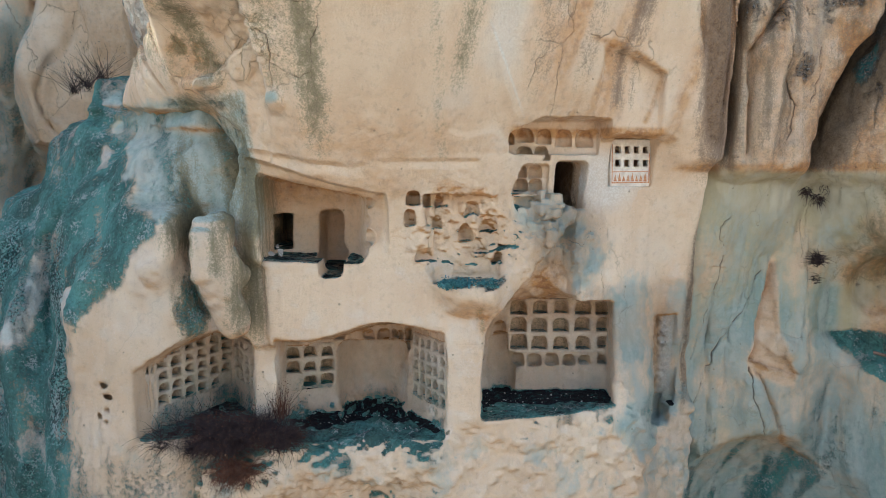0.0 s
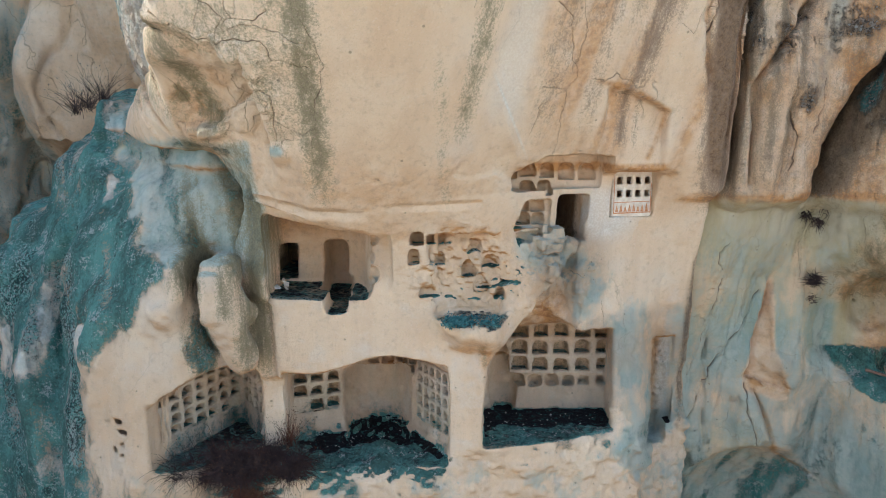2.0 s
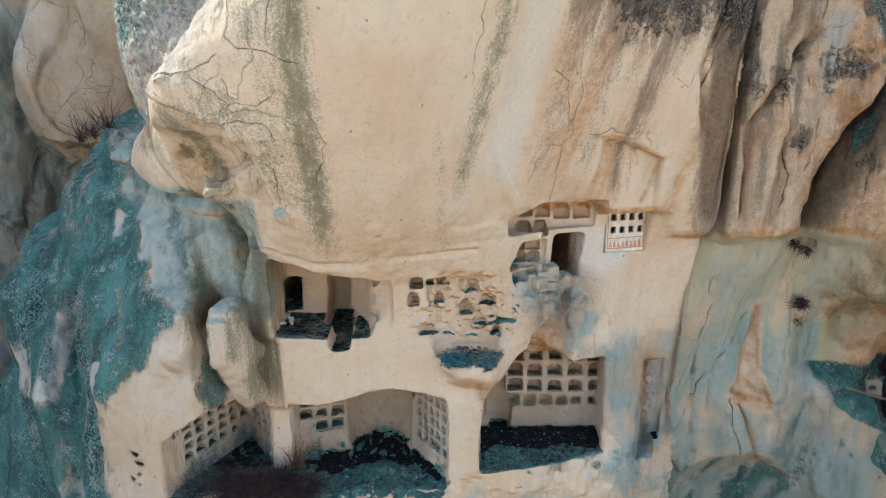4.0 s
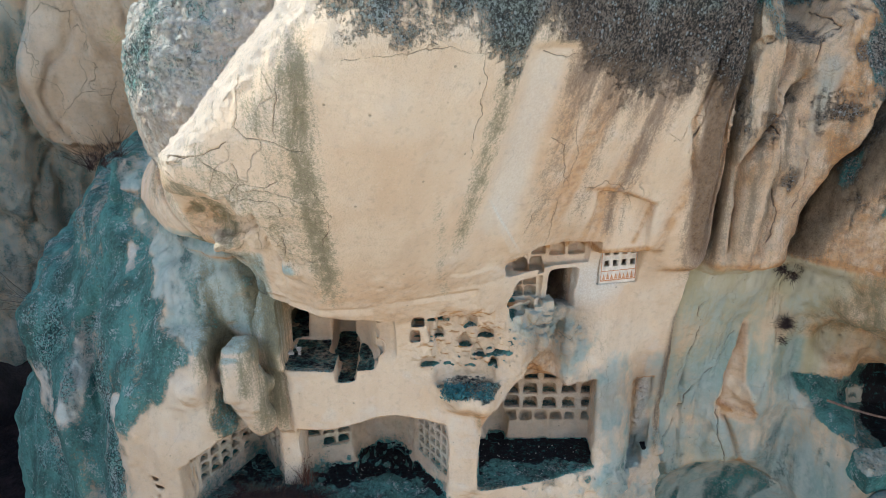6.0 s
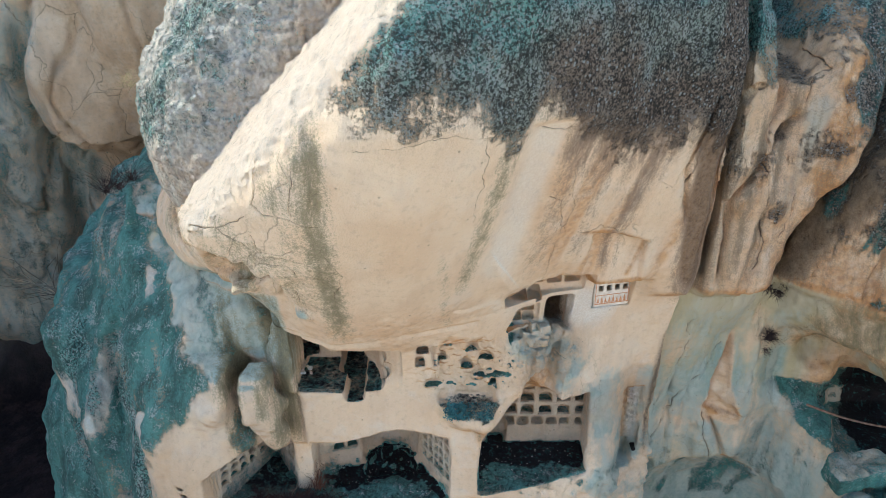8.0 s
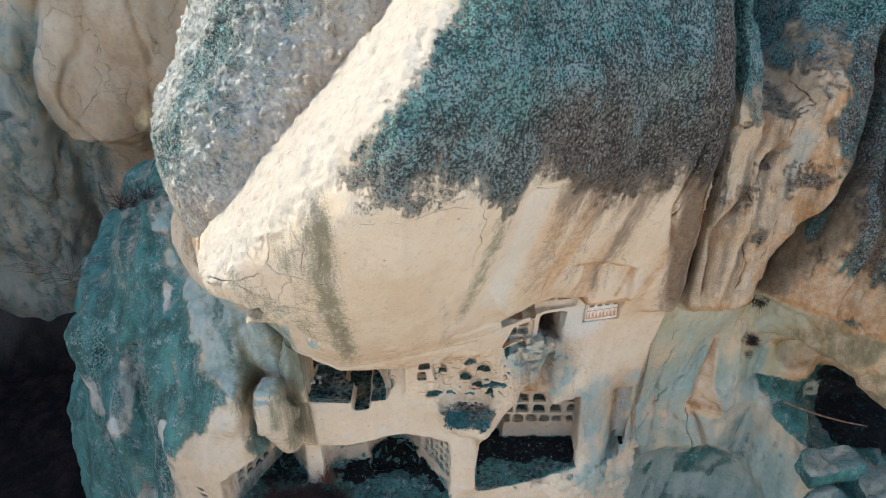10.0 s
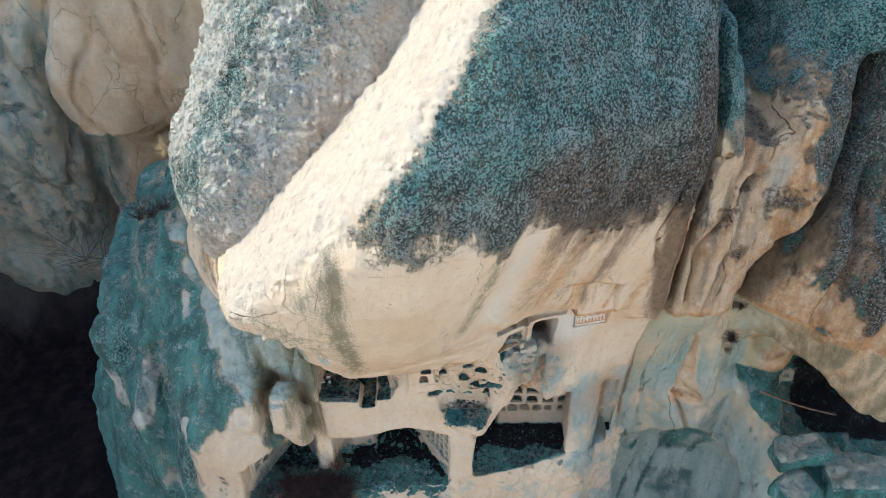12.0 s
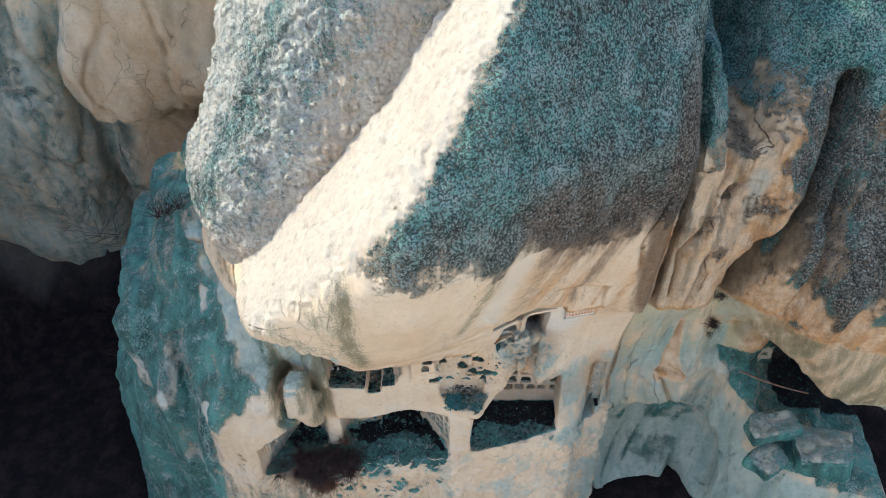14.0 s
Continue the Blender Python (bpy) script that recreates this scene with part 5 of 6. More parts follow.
def dome_tones(p, n):
    a, b = rough(p, 1.0, 4, 4), rough(p, 0.35, 3, 2)
    across = p[:, 0] - 0.55 * (p[:, 2] - 15) + 3.0
    right = step(-0.8, 0.1, across + 0.4 * a)
    low = step(14.2, 13.0, p[:, 2] + 0.4 * a)
    band = rough(np.stack([across * 1.6, p[:, 1] * 0.3, p[:, 2] * 0.25], 1), 1.0, 3, 13)
    # lichen colour plus painted sun on the left and shade in the middle
    return (0.36 + 0.3 * a + 0.35 * np.exp(-((across + 1.95) / 0.45) ** 2) - 0.2 * right - 0.2 * low, 0.12 * step(0.0, 0.6, b), 0.45 * np.maximum(right * 0.6, low) * step(-0.5, 0.3, b), 1.0 - 0.4 * right), (0.3 * (1 - right), 0, 1.0, 0.12 + 0.3 * low), (0.3 + 0.3 * a, 0, 0.55 * np.exp(-((across + 1.95 + 0.2 * band) / 0.4) ** 2), 0)


finish("rock_dome", dome, dome_tones, dome_relief, "knobbly grey lichened rock dome behind the sunlit shoulder")

# the cliff to the east
east = Loft()
east.at(4.3, (-1, 17), (8, 16.5), (9.7, 16.2), (18, 19), (21, 20))
east.at(4.9, (-1, 17), (3.9, 16.8), (4.2, 15.9), (6, 15.6), (9, 15), (9.7, 14.9), (10, 15.4), (15, 15), (17, 16.6), (18, 18), (21, 20))
east.at(5.6, (-1, 15.9), (3.8, 15.95), (4.3, 16.0), (6.3, 15.95), (9.1, 14.95), (9.8, 14.8), (10.05, 14.3), (12.7, 14), (14.6, 13.9), (15.6, 13.95), (16.6, 14.4), (17.1, 14.7), (17.3, 16.4), (21, 19))
east.at(6.2, (-1, 15.9), (3.8, 15.9), (4.3, 15.95), (6.3, 15.8), (8.6, 15.3), (9.8, 14.9), (10.05, 14.35), (12.4, 14.2), (14.6, 14.2), (15.6, 14.7), (16.2, 15.6), (16.6, 18), (21, 19.5))
east.at(6.6, (-1, 15.9), (3.9, 15.85), (4.3, 15.85), (6.3, 15.7), (8.2, 15.75), (9.2, 15.1), (9.8, 15), (10.1, 14.35), (12, 14.3), (13.2, 14.7), (14.6, 14.8), (15.2, 15.8), (15.6, 18), (21, 20))
east.at(7.6, (-1, 15.9), (3.5, 15.9), (3.9, 15.9), (6.2, 15.7), (8.1, 15.8), (9.7, 15.7), (10, 15), (12.5, 14.5), (13.9, 14.5), (14.9, 14.6), (15.4, 15.3), (16, 16.5), (18, 18), (21, 19))
east.at(8.4, (-1, 17.2), (3.2, 16.4), (6, 16), (6.5, 16.5), (7.3, 16.3), (8.2, 16), (8.8, 15.2), (9.3, 14.9), (9.9, 14.3), (12.6, 13.8), (13.2, 14.3), (14.2, 14.65), (15.5, 15.5), (16.2, 16.3), (17, 16.4), (17.3, 17.2), (21, 19))
east.at(9.2, (-1, 15.2), (5, 14.4), (5.8, 14.3), (6.1, 15.7), (6.7, 16.1), (7.4, 16.1), (7.9, 15.9), (8.25, 15.4), (8.5, 14.5), (8.7, 13.85), (10.2, 13.2), (12, 13.4), (13, 14.5), (15.5, 15.5), (17, 16), (21, 18))
east.at(9.7, (-1, 14.0), (4.9, 13.9), (5.4, 15.2), (6.0, 16.2), (7.5, 16.0), (8.05, 15.0), (8.3, 13.6), (9, 13.0), (11.5, 12.8), (13, 14), (16, 15.5), (21, 18))
east.at(10.2, (-1, 12.8), (4.4, 13.3), (5.0, 14.3), (5.3, 16.8), (6.1, 17), (7.2, 16.3), (7.9, 13.2), (8.8, 12.9), (11.5, 12.7), (13, 13.8), (16, 15.5), (21, 18))
east.at(10.9, (-1, 12.4), (4.5, 13.0), (5.0, 14.0), (5.2, 17), (6.6, 17), (7.2, 14.6), (7.6, 13.1), (8.6, 12.8), (11.5, 12.6), (13, 13.8), (16, 15.5), (21, 18))
east.at(13, (-1, 11.8), (4.0, 12.5), (4.5, 14), (4.8, 17), (5.6, 17), (6.4, 13.4), (8, 12.9), (11, 12.6), (14, 13.5), (21, 16.5))


def flutes(x, z):
    f = groove(x, z, (10.3, 17), (5.38, 5.3), 0.1, 0.5) + groove(x, z, (10.2, 12.2, 12.9, 13.8), (5.75, 5.7, 6.15, 6.9), 0.13, 0.4) + groove(x, z, (10.2, 12), (6.35, 6.5), 0.14, 0.22)
    f = f + groove(x, z, (10.0, 10.6, 12.0, 13.2, 14.6, 16), (7.25, 7.4, 7.92, 8.5, 9.0, 9.3), 0.2, 1.5) + groove(x, z, (14.7, 15.5, 17.5), (6.85, 6.9, 7.1), 0.35, 1.6) + groove(x, z, (13.9, 14.55, 14.62), (5.2, 5.7, 6.3), 0.08, 0.15, 0.1) + groove(x, z, (10, 12, 14), (8.75, 9.0, 9.4), 0.12, 0.35)
    f = f + groove(x, z, (13.5, 15.5), (6.3, 6.7), 0.15, 0.5) + groove(x, z, (8.4, 12), (9.6, 9.9), 0.15, 0.2)
    # scar below the seam, with a step at its foot
    left, right = np.interp(z, (5.9, 7.2, 8.25), (6.46, 6.66, 6.9)), np.interp(z, (5.7, 6.3, 6.8, 8.25), (7.55, 7.2, 7.06, 6.97))
    foot = 5.98 - 0.34 * (x - 6.49)
    across = np.clip((x - left) / (right - left + 0.01), 0, 1)
    f = f + 0.32 * step(left - 0.02, left + 0.05, x) * (1 - across) ** 0.6 * step(foot - 0.03, foot + 0.05, z) * step(8.3, 7.9, z)
    f = f + groove(x, z, (3.3, 4.0, 5.7), (8.6, 7.5, 6.7), 0.05, 0.16, 0.1) - 0.16 * step(-0.02, 0.1, np.interp(z, (3.3, 4.0, 5.7), (8.6, 7.5, 6.7)) - x) * step(6.1, 6.6, x) * step(5.9, 5.5, z)
    f = f + groove(x, z, (4.3, 7.6), (5.78, 5.54), 0.04, 0.12) + groove(x, z, (5, 9), (5.95, 6.2), 0.04, 0.08) + groove(x, z, (6.5, 8.6), (6.05, 6.55), 0.04, 0.07) + groove(x, z, (6.4, 9.6), (7.55, 7.8), 0.03, 0.07)
    f = f - 0.18 * spot(x, z, 7.15, 6.25, 0.25, 0.25)
    return f


wall = Rock((4.3, 12, -1), (13, 21, 19), 0.055).loft(east, 0.1, flutes)
caves(wall)
wall.cut((8.2, 13.5, 6), (10.8, 18, 8.8), ball(9.35, 15.3, 7.5, 0.9, 1.3, 0.85), 0.08)
for q in ((9.15, 16.5, 7.52), (9.6, 16.5, 7.45)):
    wall.cut((9, 14, 6), (10.5, 18, 8.5), ball(*q, 0.08, 0.3, 0.075), 0.02)
# the rounded hollow at the foot
wall.cut((4.5, 12, -1), (10, 20, 5), ball(7.0, 15.6, 1.5, 2.4, 1.5, 2.9), 0.12)


def wall_tones(p, n):
    x, y, z = p.T
    a, b, e = rough(p, 1.3, 4, 14), rough(p, 0.35, 3, 12), rough(p, 0.7, 4, 18)
    rib = rough(np.stack([(x - 0.25 * (z - 11)) * 3.2, y * 0.4, z * 0.3], 1), 1.0, 3, 17)
    up = step(9.9, 10.1, z)
    high = step(14.6, 15.3, z + 0.5 * a - 0.28 * np.clip(x - 6.2, 0, 3))
    lichen = np.maximum(high, 0.6 * up * step(0.25, 0.8, e) * step(12.2, 13.4, z))
    # upward ledges: skylight painted with the lichen tone
    lichen = np.maximum(lichen, 0.5 * step(10, 11, z) * step(0.5, 0.85, n[:, 2]))
    lichen = np.maximum(lichen, up * step(7.9, 8.5, x + 0.4 * e) * step(10.4, 11.8, z + 0.8 * e + 0.5 * rib) * (0.75 + 0.4 * rib))
    # the crevice is coloured darker too, shade added to its depth
    crevice = groove(x, z, (10.0, 10.6, 12.0, 13.2, 14.6, 16), (7.4, 7.55, 8.07, 8.65, 9.15, 9.4), 0.32, 1.0)
    s = up * (0.22 + 1.3 * crevice + stripe(x, z, 6.9, 14.5, 6.2, 10.3, 0.12, 0.6) + stripe(x, z, 6.1, 14, 5.95, 10.5, 0.1, 0.6) + stripe(x, z, 5.32, 17, 5.3, 10.2, 0.24, 1.2) + 0.25 * step(0.1, 0.7, rib))
    # ochre on the seam and columns; on undersides it is painted bounce
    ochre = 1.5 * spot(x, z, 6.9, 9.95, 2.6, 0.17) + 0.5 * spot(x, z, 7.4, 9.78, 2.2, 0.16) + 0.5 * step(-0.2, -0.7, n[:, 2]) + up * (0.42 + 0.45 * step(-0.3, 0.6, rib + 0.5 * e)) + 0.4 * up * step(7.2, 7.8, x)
    left, right = np.interp(z, (5.9, 7.2, 8.25), (6.46, 6.66, 6.9)), np.interp(z, (5.7, 6.3, 6.8, 8.25), (7.5, 7.2, 7.06, 6.97))
    scar = step(left - 0.03, left + 0.03, x) * step(right + 0.05, right - 0.05, x) * step(5.6, 5.8, z + 0.3 * (x - 6.5)) * step(8.3, 8.0, z)
    ochre = ochre + 0.55 * scar * step(-0.5, 0.5, b + 0.2) + 0.6 * spot(x - 0.0, z + 0.34 * (x - 6.5), 6.95, 5.98, 0.55, 0.1) + 0.6 * groove(x, z, (3.3, 4.0, 5.7), (8.6, 7.5, 6.7), 0.08, 1.0) + 0.3 * spot(x, z, 6.5, 4.2, 1.2, 0.15)
    alcove = step(8.5, 8.8, x) * step(15.3, 15.8, y) * step(8.4, 8.2, z) * step(6.4, 6.6, z)
    ochre = ochre + 0.8 * alcove
    lime = 0.35 * up * step(6.2, 5.8, x) + (1 - up) * (0.3 + step(6.2, 8.0, z + 0.6 * e) * (0.55 + 0.4 * a) + 0.35 * spot(x, z, 6.4, 4.4, 0.8, 0.7)) * (1 - scar)
    bloom = (1 - up) * (0.62 + 0.4 * a) * step(9.7, 8.0, z + 0.5 * e) * (1 - 0.8 * scar) * (1 - alcove) + 0.5 * up * np.exp(-((x - 5.62) / 0.1) ** 2) + 0.35 * up * step(0.2, 0.7, e) * step(12.5, 13.5, z)
    bloom = bloom + stripe(x, z, 7.3, 13.6, 6.75, 11.7, 0.22, 1.0) * (0.8 + 0.4 * e) + 0.7 * spot(x, z, 7.3, 13.9, 0.5, 0.4)
    lichen = np.maximum(lichen, up * (0.6 * spot(x, z, 6.72, 11.95, 0.22, 0.3) + 0.7 * spot(x, z, 7.6, 13.2, 0.45, 0.2)) * step(-0.3, 0.3, e))
    shelf = step(8.5, 9.0, x + 0.2 * e) * step(6.7, 6.4, z) * step(5.75, 5.95, z)
    # the foot hollow turns more teal towards its back
    hollow = step(4.2, 3.8, z + 0.2 * e)
    # upward treads turned teal, as painted skylight
    tread = step(8.5, 8.9, x + 0.2 * e) * step(6.7, 6.4, z) * step(3.6, 4.2, z) * step(0.15, 0.4, n[:, 2])
    stain_and_light = 0.7 * shelf * step(14.3, 15.0, y + 0.3 * e) + 0.6 * tread + hollow * (0.35 + 0.3 * e) * step(15.9, 17.2, y) + 0.95 * up * step(7.9, 8.4, x + 0.3 * e) * step(-0.6, 0.2, rib + 0.3 * e) * step(10.6, 11.4, z) + 0.3 * (1 - up) * step(0.1, 0.6, rib) * step(8, 6, z) + 0.5 * high + 0.6 * up * step(0.4, 0.9, e + 0.3 * rib) * step(8.0, 8.6, x)
    bloom = bloom + 0.5 * hollow
    roof = (1 - up) * step(8.1, 8.7, x + 0.2 * e) * step(7.4, 7.8, z)
    s, ochre, bloom, lime = np.maximum(s, roof * (0.6 + 0.4 * rib)), ochre + 0.45 * roof, bloom * (1 - 0.8 * roof), lime * (1 - 0.5 * roof)
    # the low cave is blackened inwards, its shade put into the colour
    return ((lichen, s, ochre, 0), (bloom, np.maximum(0.4 * shelf * step(15.2, 15.9, y + 0.3 * e), 1.2 * step(10.2, 10.9, x + 0.3 * e) * step(6.9, 6.5, z) * step(14.8, 15.4, y)), 0.15, 0.7 * up * (1 - high)), (0.7 - 0.4 * up + 0.6 * high, 0.3, stain_and_light, lime))


def wall_relief(p, n):
    q = 2.2 * rough(p * np.array((1, 0.6, 0.6)), 1.4, 3, 53)
    return 0.02 * (q - np.floor(q)) + 0.07 * rough(p, 1.2, 5, 21) + 0.06 * rough(p * np.array((1, 1, 0.35)), 0.45, 4, 22) + 0.02 * rough(p, 0.25, 3, 3)


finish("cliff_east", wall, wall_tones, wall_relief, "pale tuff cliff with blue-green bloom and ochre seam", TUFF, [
    (0.016, 0.05, ((6.7, 7.94), (6.38, 7.23), (5.82, 6.3), (5.61, 5.48), (5.34, 4.88), (5.28, 4.11))),
    (0.014, 0.04, ((5.66, 8.3), (5.6, 7.6), (5.34, 6.58), (5.3, 6.0))),
    (0.016, 0.05, ((6.48, 5.86), (6.6, 5.2), (6.92, 4.33))),
    (0.012, 0.04, ((5.66, 9.08), (5.52, 8.88), (5.5, 8.65), (5.62, 8.5))),
    (0.012, 0.04, ((7.5, 9.5), (7.48, 8.9), (7.55, 8.2))),
    (0.016, 0.05, ((6.15, 13.3), (6.4, 12.6), (6.35, 11.9), (6.6, 11.2), (6.5, 10.6))),
    (0.014, 0.04, ((7.0, 12.3), (7.1, 11.8), (6.95, 11.3))),
    (0.014, 0.04, ((7.2, 15.0), (7.4, 14.8), (7.1, 14.5), (7.0, 14.1))),
], depth=16.8)

# the cliff across the gully
far = Loft()
far.at(-30, (-1, 25), (9, 23), (24, 24))
far.at(-18, (-1, 27), (4, 25.5), (9, 24), (12, 24.5), (24, 26))
far.at(-15, (-1, 27.5), (4, 26), (8.5, 24.2), (10.5, 24.1), (13, 25), (18, 25.5), (24, 26))
far.at(-13.6, (-1, 28), (5, 26.5), (9, 25), (10.6, 24), (13, 23.2), (18, 23), (24, 24))
far.at(-12, (-1, 28), (5, 27), (9.5, 25.5), (10.4, 24), (10.7, 22.8), (13, 22.4), (18, 22.5), (24, 24))
far.at(-9, (-1, 28), (9, 27), (10.3, 25), (10.6, 23.4), (12, 22.8), (16, 22.5), (24, 24))
far.at(-4, (-1, 27), (10, 26), (12, 24), (24, 24))
gully = Rock((-30, 20.5, -1), (-4, 29, 21.5), 0.13).loft(far, 0.2, lambda x, z: 0.3 * np.sin(1.6 * (x + 0.6 * z)) + 0.2 * np.sin(0.9 * z + x) + groove(x, z, (9, 16), (-13.6, -12.2), 0.3, 0.8) + groove(x, z, (0, 9), (-14.2, -13.4), 0.3, 0.9))


def far_tones(p, n):
    x, y, z = p.T
    a, e = rough(p, 2.2, 4, 24), rough(p, 1.0, 4, 27)
    west = step(-11.8, -12.8, x + 0.4 * a) * step(15.5, 14, z + 0.6 * a)
    # upward rock takes painted skylight through the lichen tone
    return (0.6 * step(0.5, 0.9, n[:, 2]), 0.1 * step(0.1, 0.6, e), 0.3 * (1 - west) + 0.25 * a, 0), (0.6 * west, 0, 0.2, 0), (0.6, 0.8, 0.35 * west, 0)


finish("cliff_across", gully, far_tones, lambda p, n: 0.22 * rough(p, 2.5, 6, 31) + 0.14 * rough(p * np.array((1.0, 1.0, 0.4)), 0.8, 3, 33) - 0.2 * step(0.12, 0.0, np.abs(rough(p * np.array((1, 1, 0.35)), 2.0, 3, 37))), "distant shaded rock cliff across a dark gully")

# the ground, one sheet to the horizon
g = np.linspace(0, 1, 200)
reach = np.sign(g - 0.5) * (np.abs(2 * g - 1) ** 2.2)
gx, gy = np.meshgrid(reach * 1500, reach * 1500, indexing="ij")
p = np.stack([gx.ravel(), gy.ravel(), 0 * gx.ravel()], 1)
# unseen rises: south slope to bounce warm light, west ridge to block sun
added_hill = 26 * step(-20, -60, p[:, 1]) + 27 * step(20.5, 25, p[:, 1]) * step(-3, 0, p[:, 0]) + 20 * step(26, 34, p[:, 1]) + 29.5 * step(-19.5, -25, p[:, 0]) * step(2, 14, p[:, 1]) + 12 * step(20, 40, p[:, 0])
p[:, 2] = np.minimum(added_hill, 30) - 0.6 + 0.5 * rough(p, 6, 4, 41) + 0.03 * np.hypot(p[:, 0], p[:, 1]) * step(60, 400, np.hypot(p[:, 0], p[:, 1])) * rough(p, 300, 3, 5)
q = np.arange(len(g) ** 2).reshape(len(g), -1)
quads = np.stack([q[:-1, :-1], q[1:, :-1], q[1:, 1:], q[:-1, 1:]], -1).reshape(-1, 4)


def land():
    m = Nodes("land")
    (blackening, *_) = m.tone("tone")
    a = m.noise(0.9, 6, 0.65)
    # dry ground out of view, kept pale to bounce light onto the cliff
    dry = m.mix(m.ramp(a, 0.35, 0.65), (0.50, 0.42, 0.33), (0.66, 0.58, 0.48))
    # near-black puts the gully's deep shade into the ground colour
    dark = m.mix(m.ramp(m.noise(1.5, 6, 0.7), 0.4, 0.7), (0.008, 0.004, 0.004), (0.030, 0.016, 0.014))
    return m.done(m.mix(blackening, dry, dark), 0.95, m.bump(a, 0.3))


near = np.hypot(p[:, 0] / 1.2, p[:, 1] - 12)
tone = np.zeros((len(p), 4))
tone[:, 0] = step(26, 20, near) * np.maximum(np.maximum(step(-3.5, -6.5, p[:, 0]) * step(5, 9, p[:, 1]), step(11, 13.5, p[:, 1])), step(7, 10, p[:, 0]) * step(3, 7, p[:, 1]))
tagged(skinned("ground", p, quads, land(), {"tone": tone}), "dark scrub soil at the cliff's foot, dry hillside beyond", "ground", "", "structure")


# ---- the things ----
def part(name, points, faces, material, parent, label="", smooth=False):
    """One mesh under a thing or a part."""
    me = bpy.data.meshes.new(name)
    me.from_pydata([tuple(v) for v in points], [], [tuple(int(i) for i in f) for f in faces])
    me.materials.append(material)
    if smooth:
        me.polygons.foreach_set("use_smooth", np.ones(len(me.polygons), bool))
    me.update()
    ob = new(name, me)
    ob.parent = parent
    return tagged(ob, label)


def thing(name, at, label, category, group=""):
    ob = new(name)
    ob.location = at
    ob.empty_display_size = 0.2
    return tagged(ob, label, category, group)


def plain(name, low, high, scale=20.0, roughness=0.9):
    m = Nodes(name)
    return m.done(m.mix(m.ramp(m.noise(scale, 4, 0.65), 0.35, 0.65), low, high), roughness, m.bump(m.noise(scale * 2, 4), 0.01))


TWIG_DARK = plain("dry_stems", (0.022, 0.014, 0.014), (0.075, 0.045, 0.036), 9)
TWIG_RUST = plain("rusty_leaves", (0.10, 0.04, 0.025), (0.20, 0.085, 0.045), 14)
TWIG_PALE = plain("bleached_stems", (0.16, 0.14, 0.11), (0.33, 0.29, 0.22), 14)
STRAW = plain("straw", (0.42, 0.30, 0.14), (0.60, 0.46, 0.24), 30)
LEAF_TEAL = plain("ledge_leaves", (0.03, 0.10, 0.10), (0.11, 0.28, 0.26), 12)
LEAF_GREY = plain("grey_leaves", (0.05, 0.075, 0.065), (0.12, 0.16, 0.14), 12)
STONE = plain("pale_stone", (0.50, 0.46, 0.40), (0.72, 0.67, 0.60), 6)
RED_PAINT = plain("red_paint", (0.50, 0.19, 0.08), (0.66, 0.36, 0.20), 25)
PLASTER = plain("plaster", (0.60, 0.49, 0.37), (0.76, 0.66, 0.53), 8)
WOOD = plain("old_wood", (0.13, 0.075, 0.05), (0.27, 0.17, 0.12), 10)


def stems(rnd, roots, count, length, up, spread, droop, radius, bends=4):
    """Thin tapering stems that leave the roots, rise and hang over. Points, faces and the tips."""
    points, faces, tips = [], [], []
    for _ in range(count):
        p = np.array(roots[rnd.randrange(len(roots))], float) + np.array([rnd.gauss(0, 0.05) for _ in range(3)])
        a = rnd.uniform(0, 2 * math.pi)
        way = np.array((math.cos(a) * spread * rnd.random(), math.sin(a) * spread * rnd.random(), up * rnd.uniform(0.4, 1.1)))
        way /= np.linalg.norm(way) + 1e-6
        l = length * rnd.uniform(0.4, 1.0) / bends
        for k in range(bends + 1):
            r = radius * (1 - 0.85 * k / bends)
            u = np.cross(way, (0.3, 0.5, 0.8))
            u /= np.linalg.norm(u) + 1e-6
            v = np.cross(way, u)
            base = len(points)
            for m in range(3):
                points.append(p + r * (u * math.cos(2.094 * m) + v * math.sin(2.094 * m)))
                if k:
                    faces.append((base - 3 + m, base - 3 + (m + 1) % 3, base + (m + 1) % 3, base + m))
            p = p + way * l
            way = way + np.array((rnd.gauss(0, 0.22), rnd.gauss(0, 0.22), rnd.gauss(0, 0.15) - droop))
            way /= np.linalg.norm(way) + 1e-6
        tips.append(p - way * l * rnd.random() * 2)
    return points, faces, tips


def blades(rnd, tips, count, size, jitter):
    """Small bent leaves about the tips."""
    points, faces = [], []
    for _ in range(count):
        p = np.array(tips[rnd.randrange(len(tips))]) + np.array([rnd.gauss(0, jitter) for _ in range(3)])
        u = np.array([rnd.gauss(0, 1) for _ in range(3)])
        u *= size * rnd.uniform(0.5, 1.2) / np.linalg.norm(u)
        v = np.cross(u, [rnd.gauss(0, 1) for _ in range(3)])
        v *= 0.35 * np.linalg.norm(u) / (np.linalg.norm(v) + 1e-6)
        n = np.cross(u, v) / (np.linalg.norm(u) + 1e-6) * 0.25
        b = len(points)
        points += [p, p + u * 0.5 + v + n, p + u, p + u * 0.5 - v + n, p + u * 0.5 - n * 0.3]
        faces += [(b, b + 4, b + 1), (b + 1, b + 4, b + 2), (b + 2, b + 4, b + 3), (b + 3, b + 4, b)]
    return points, faces


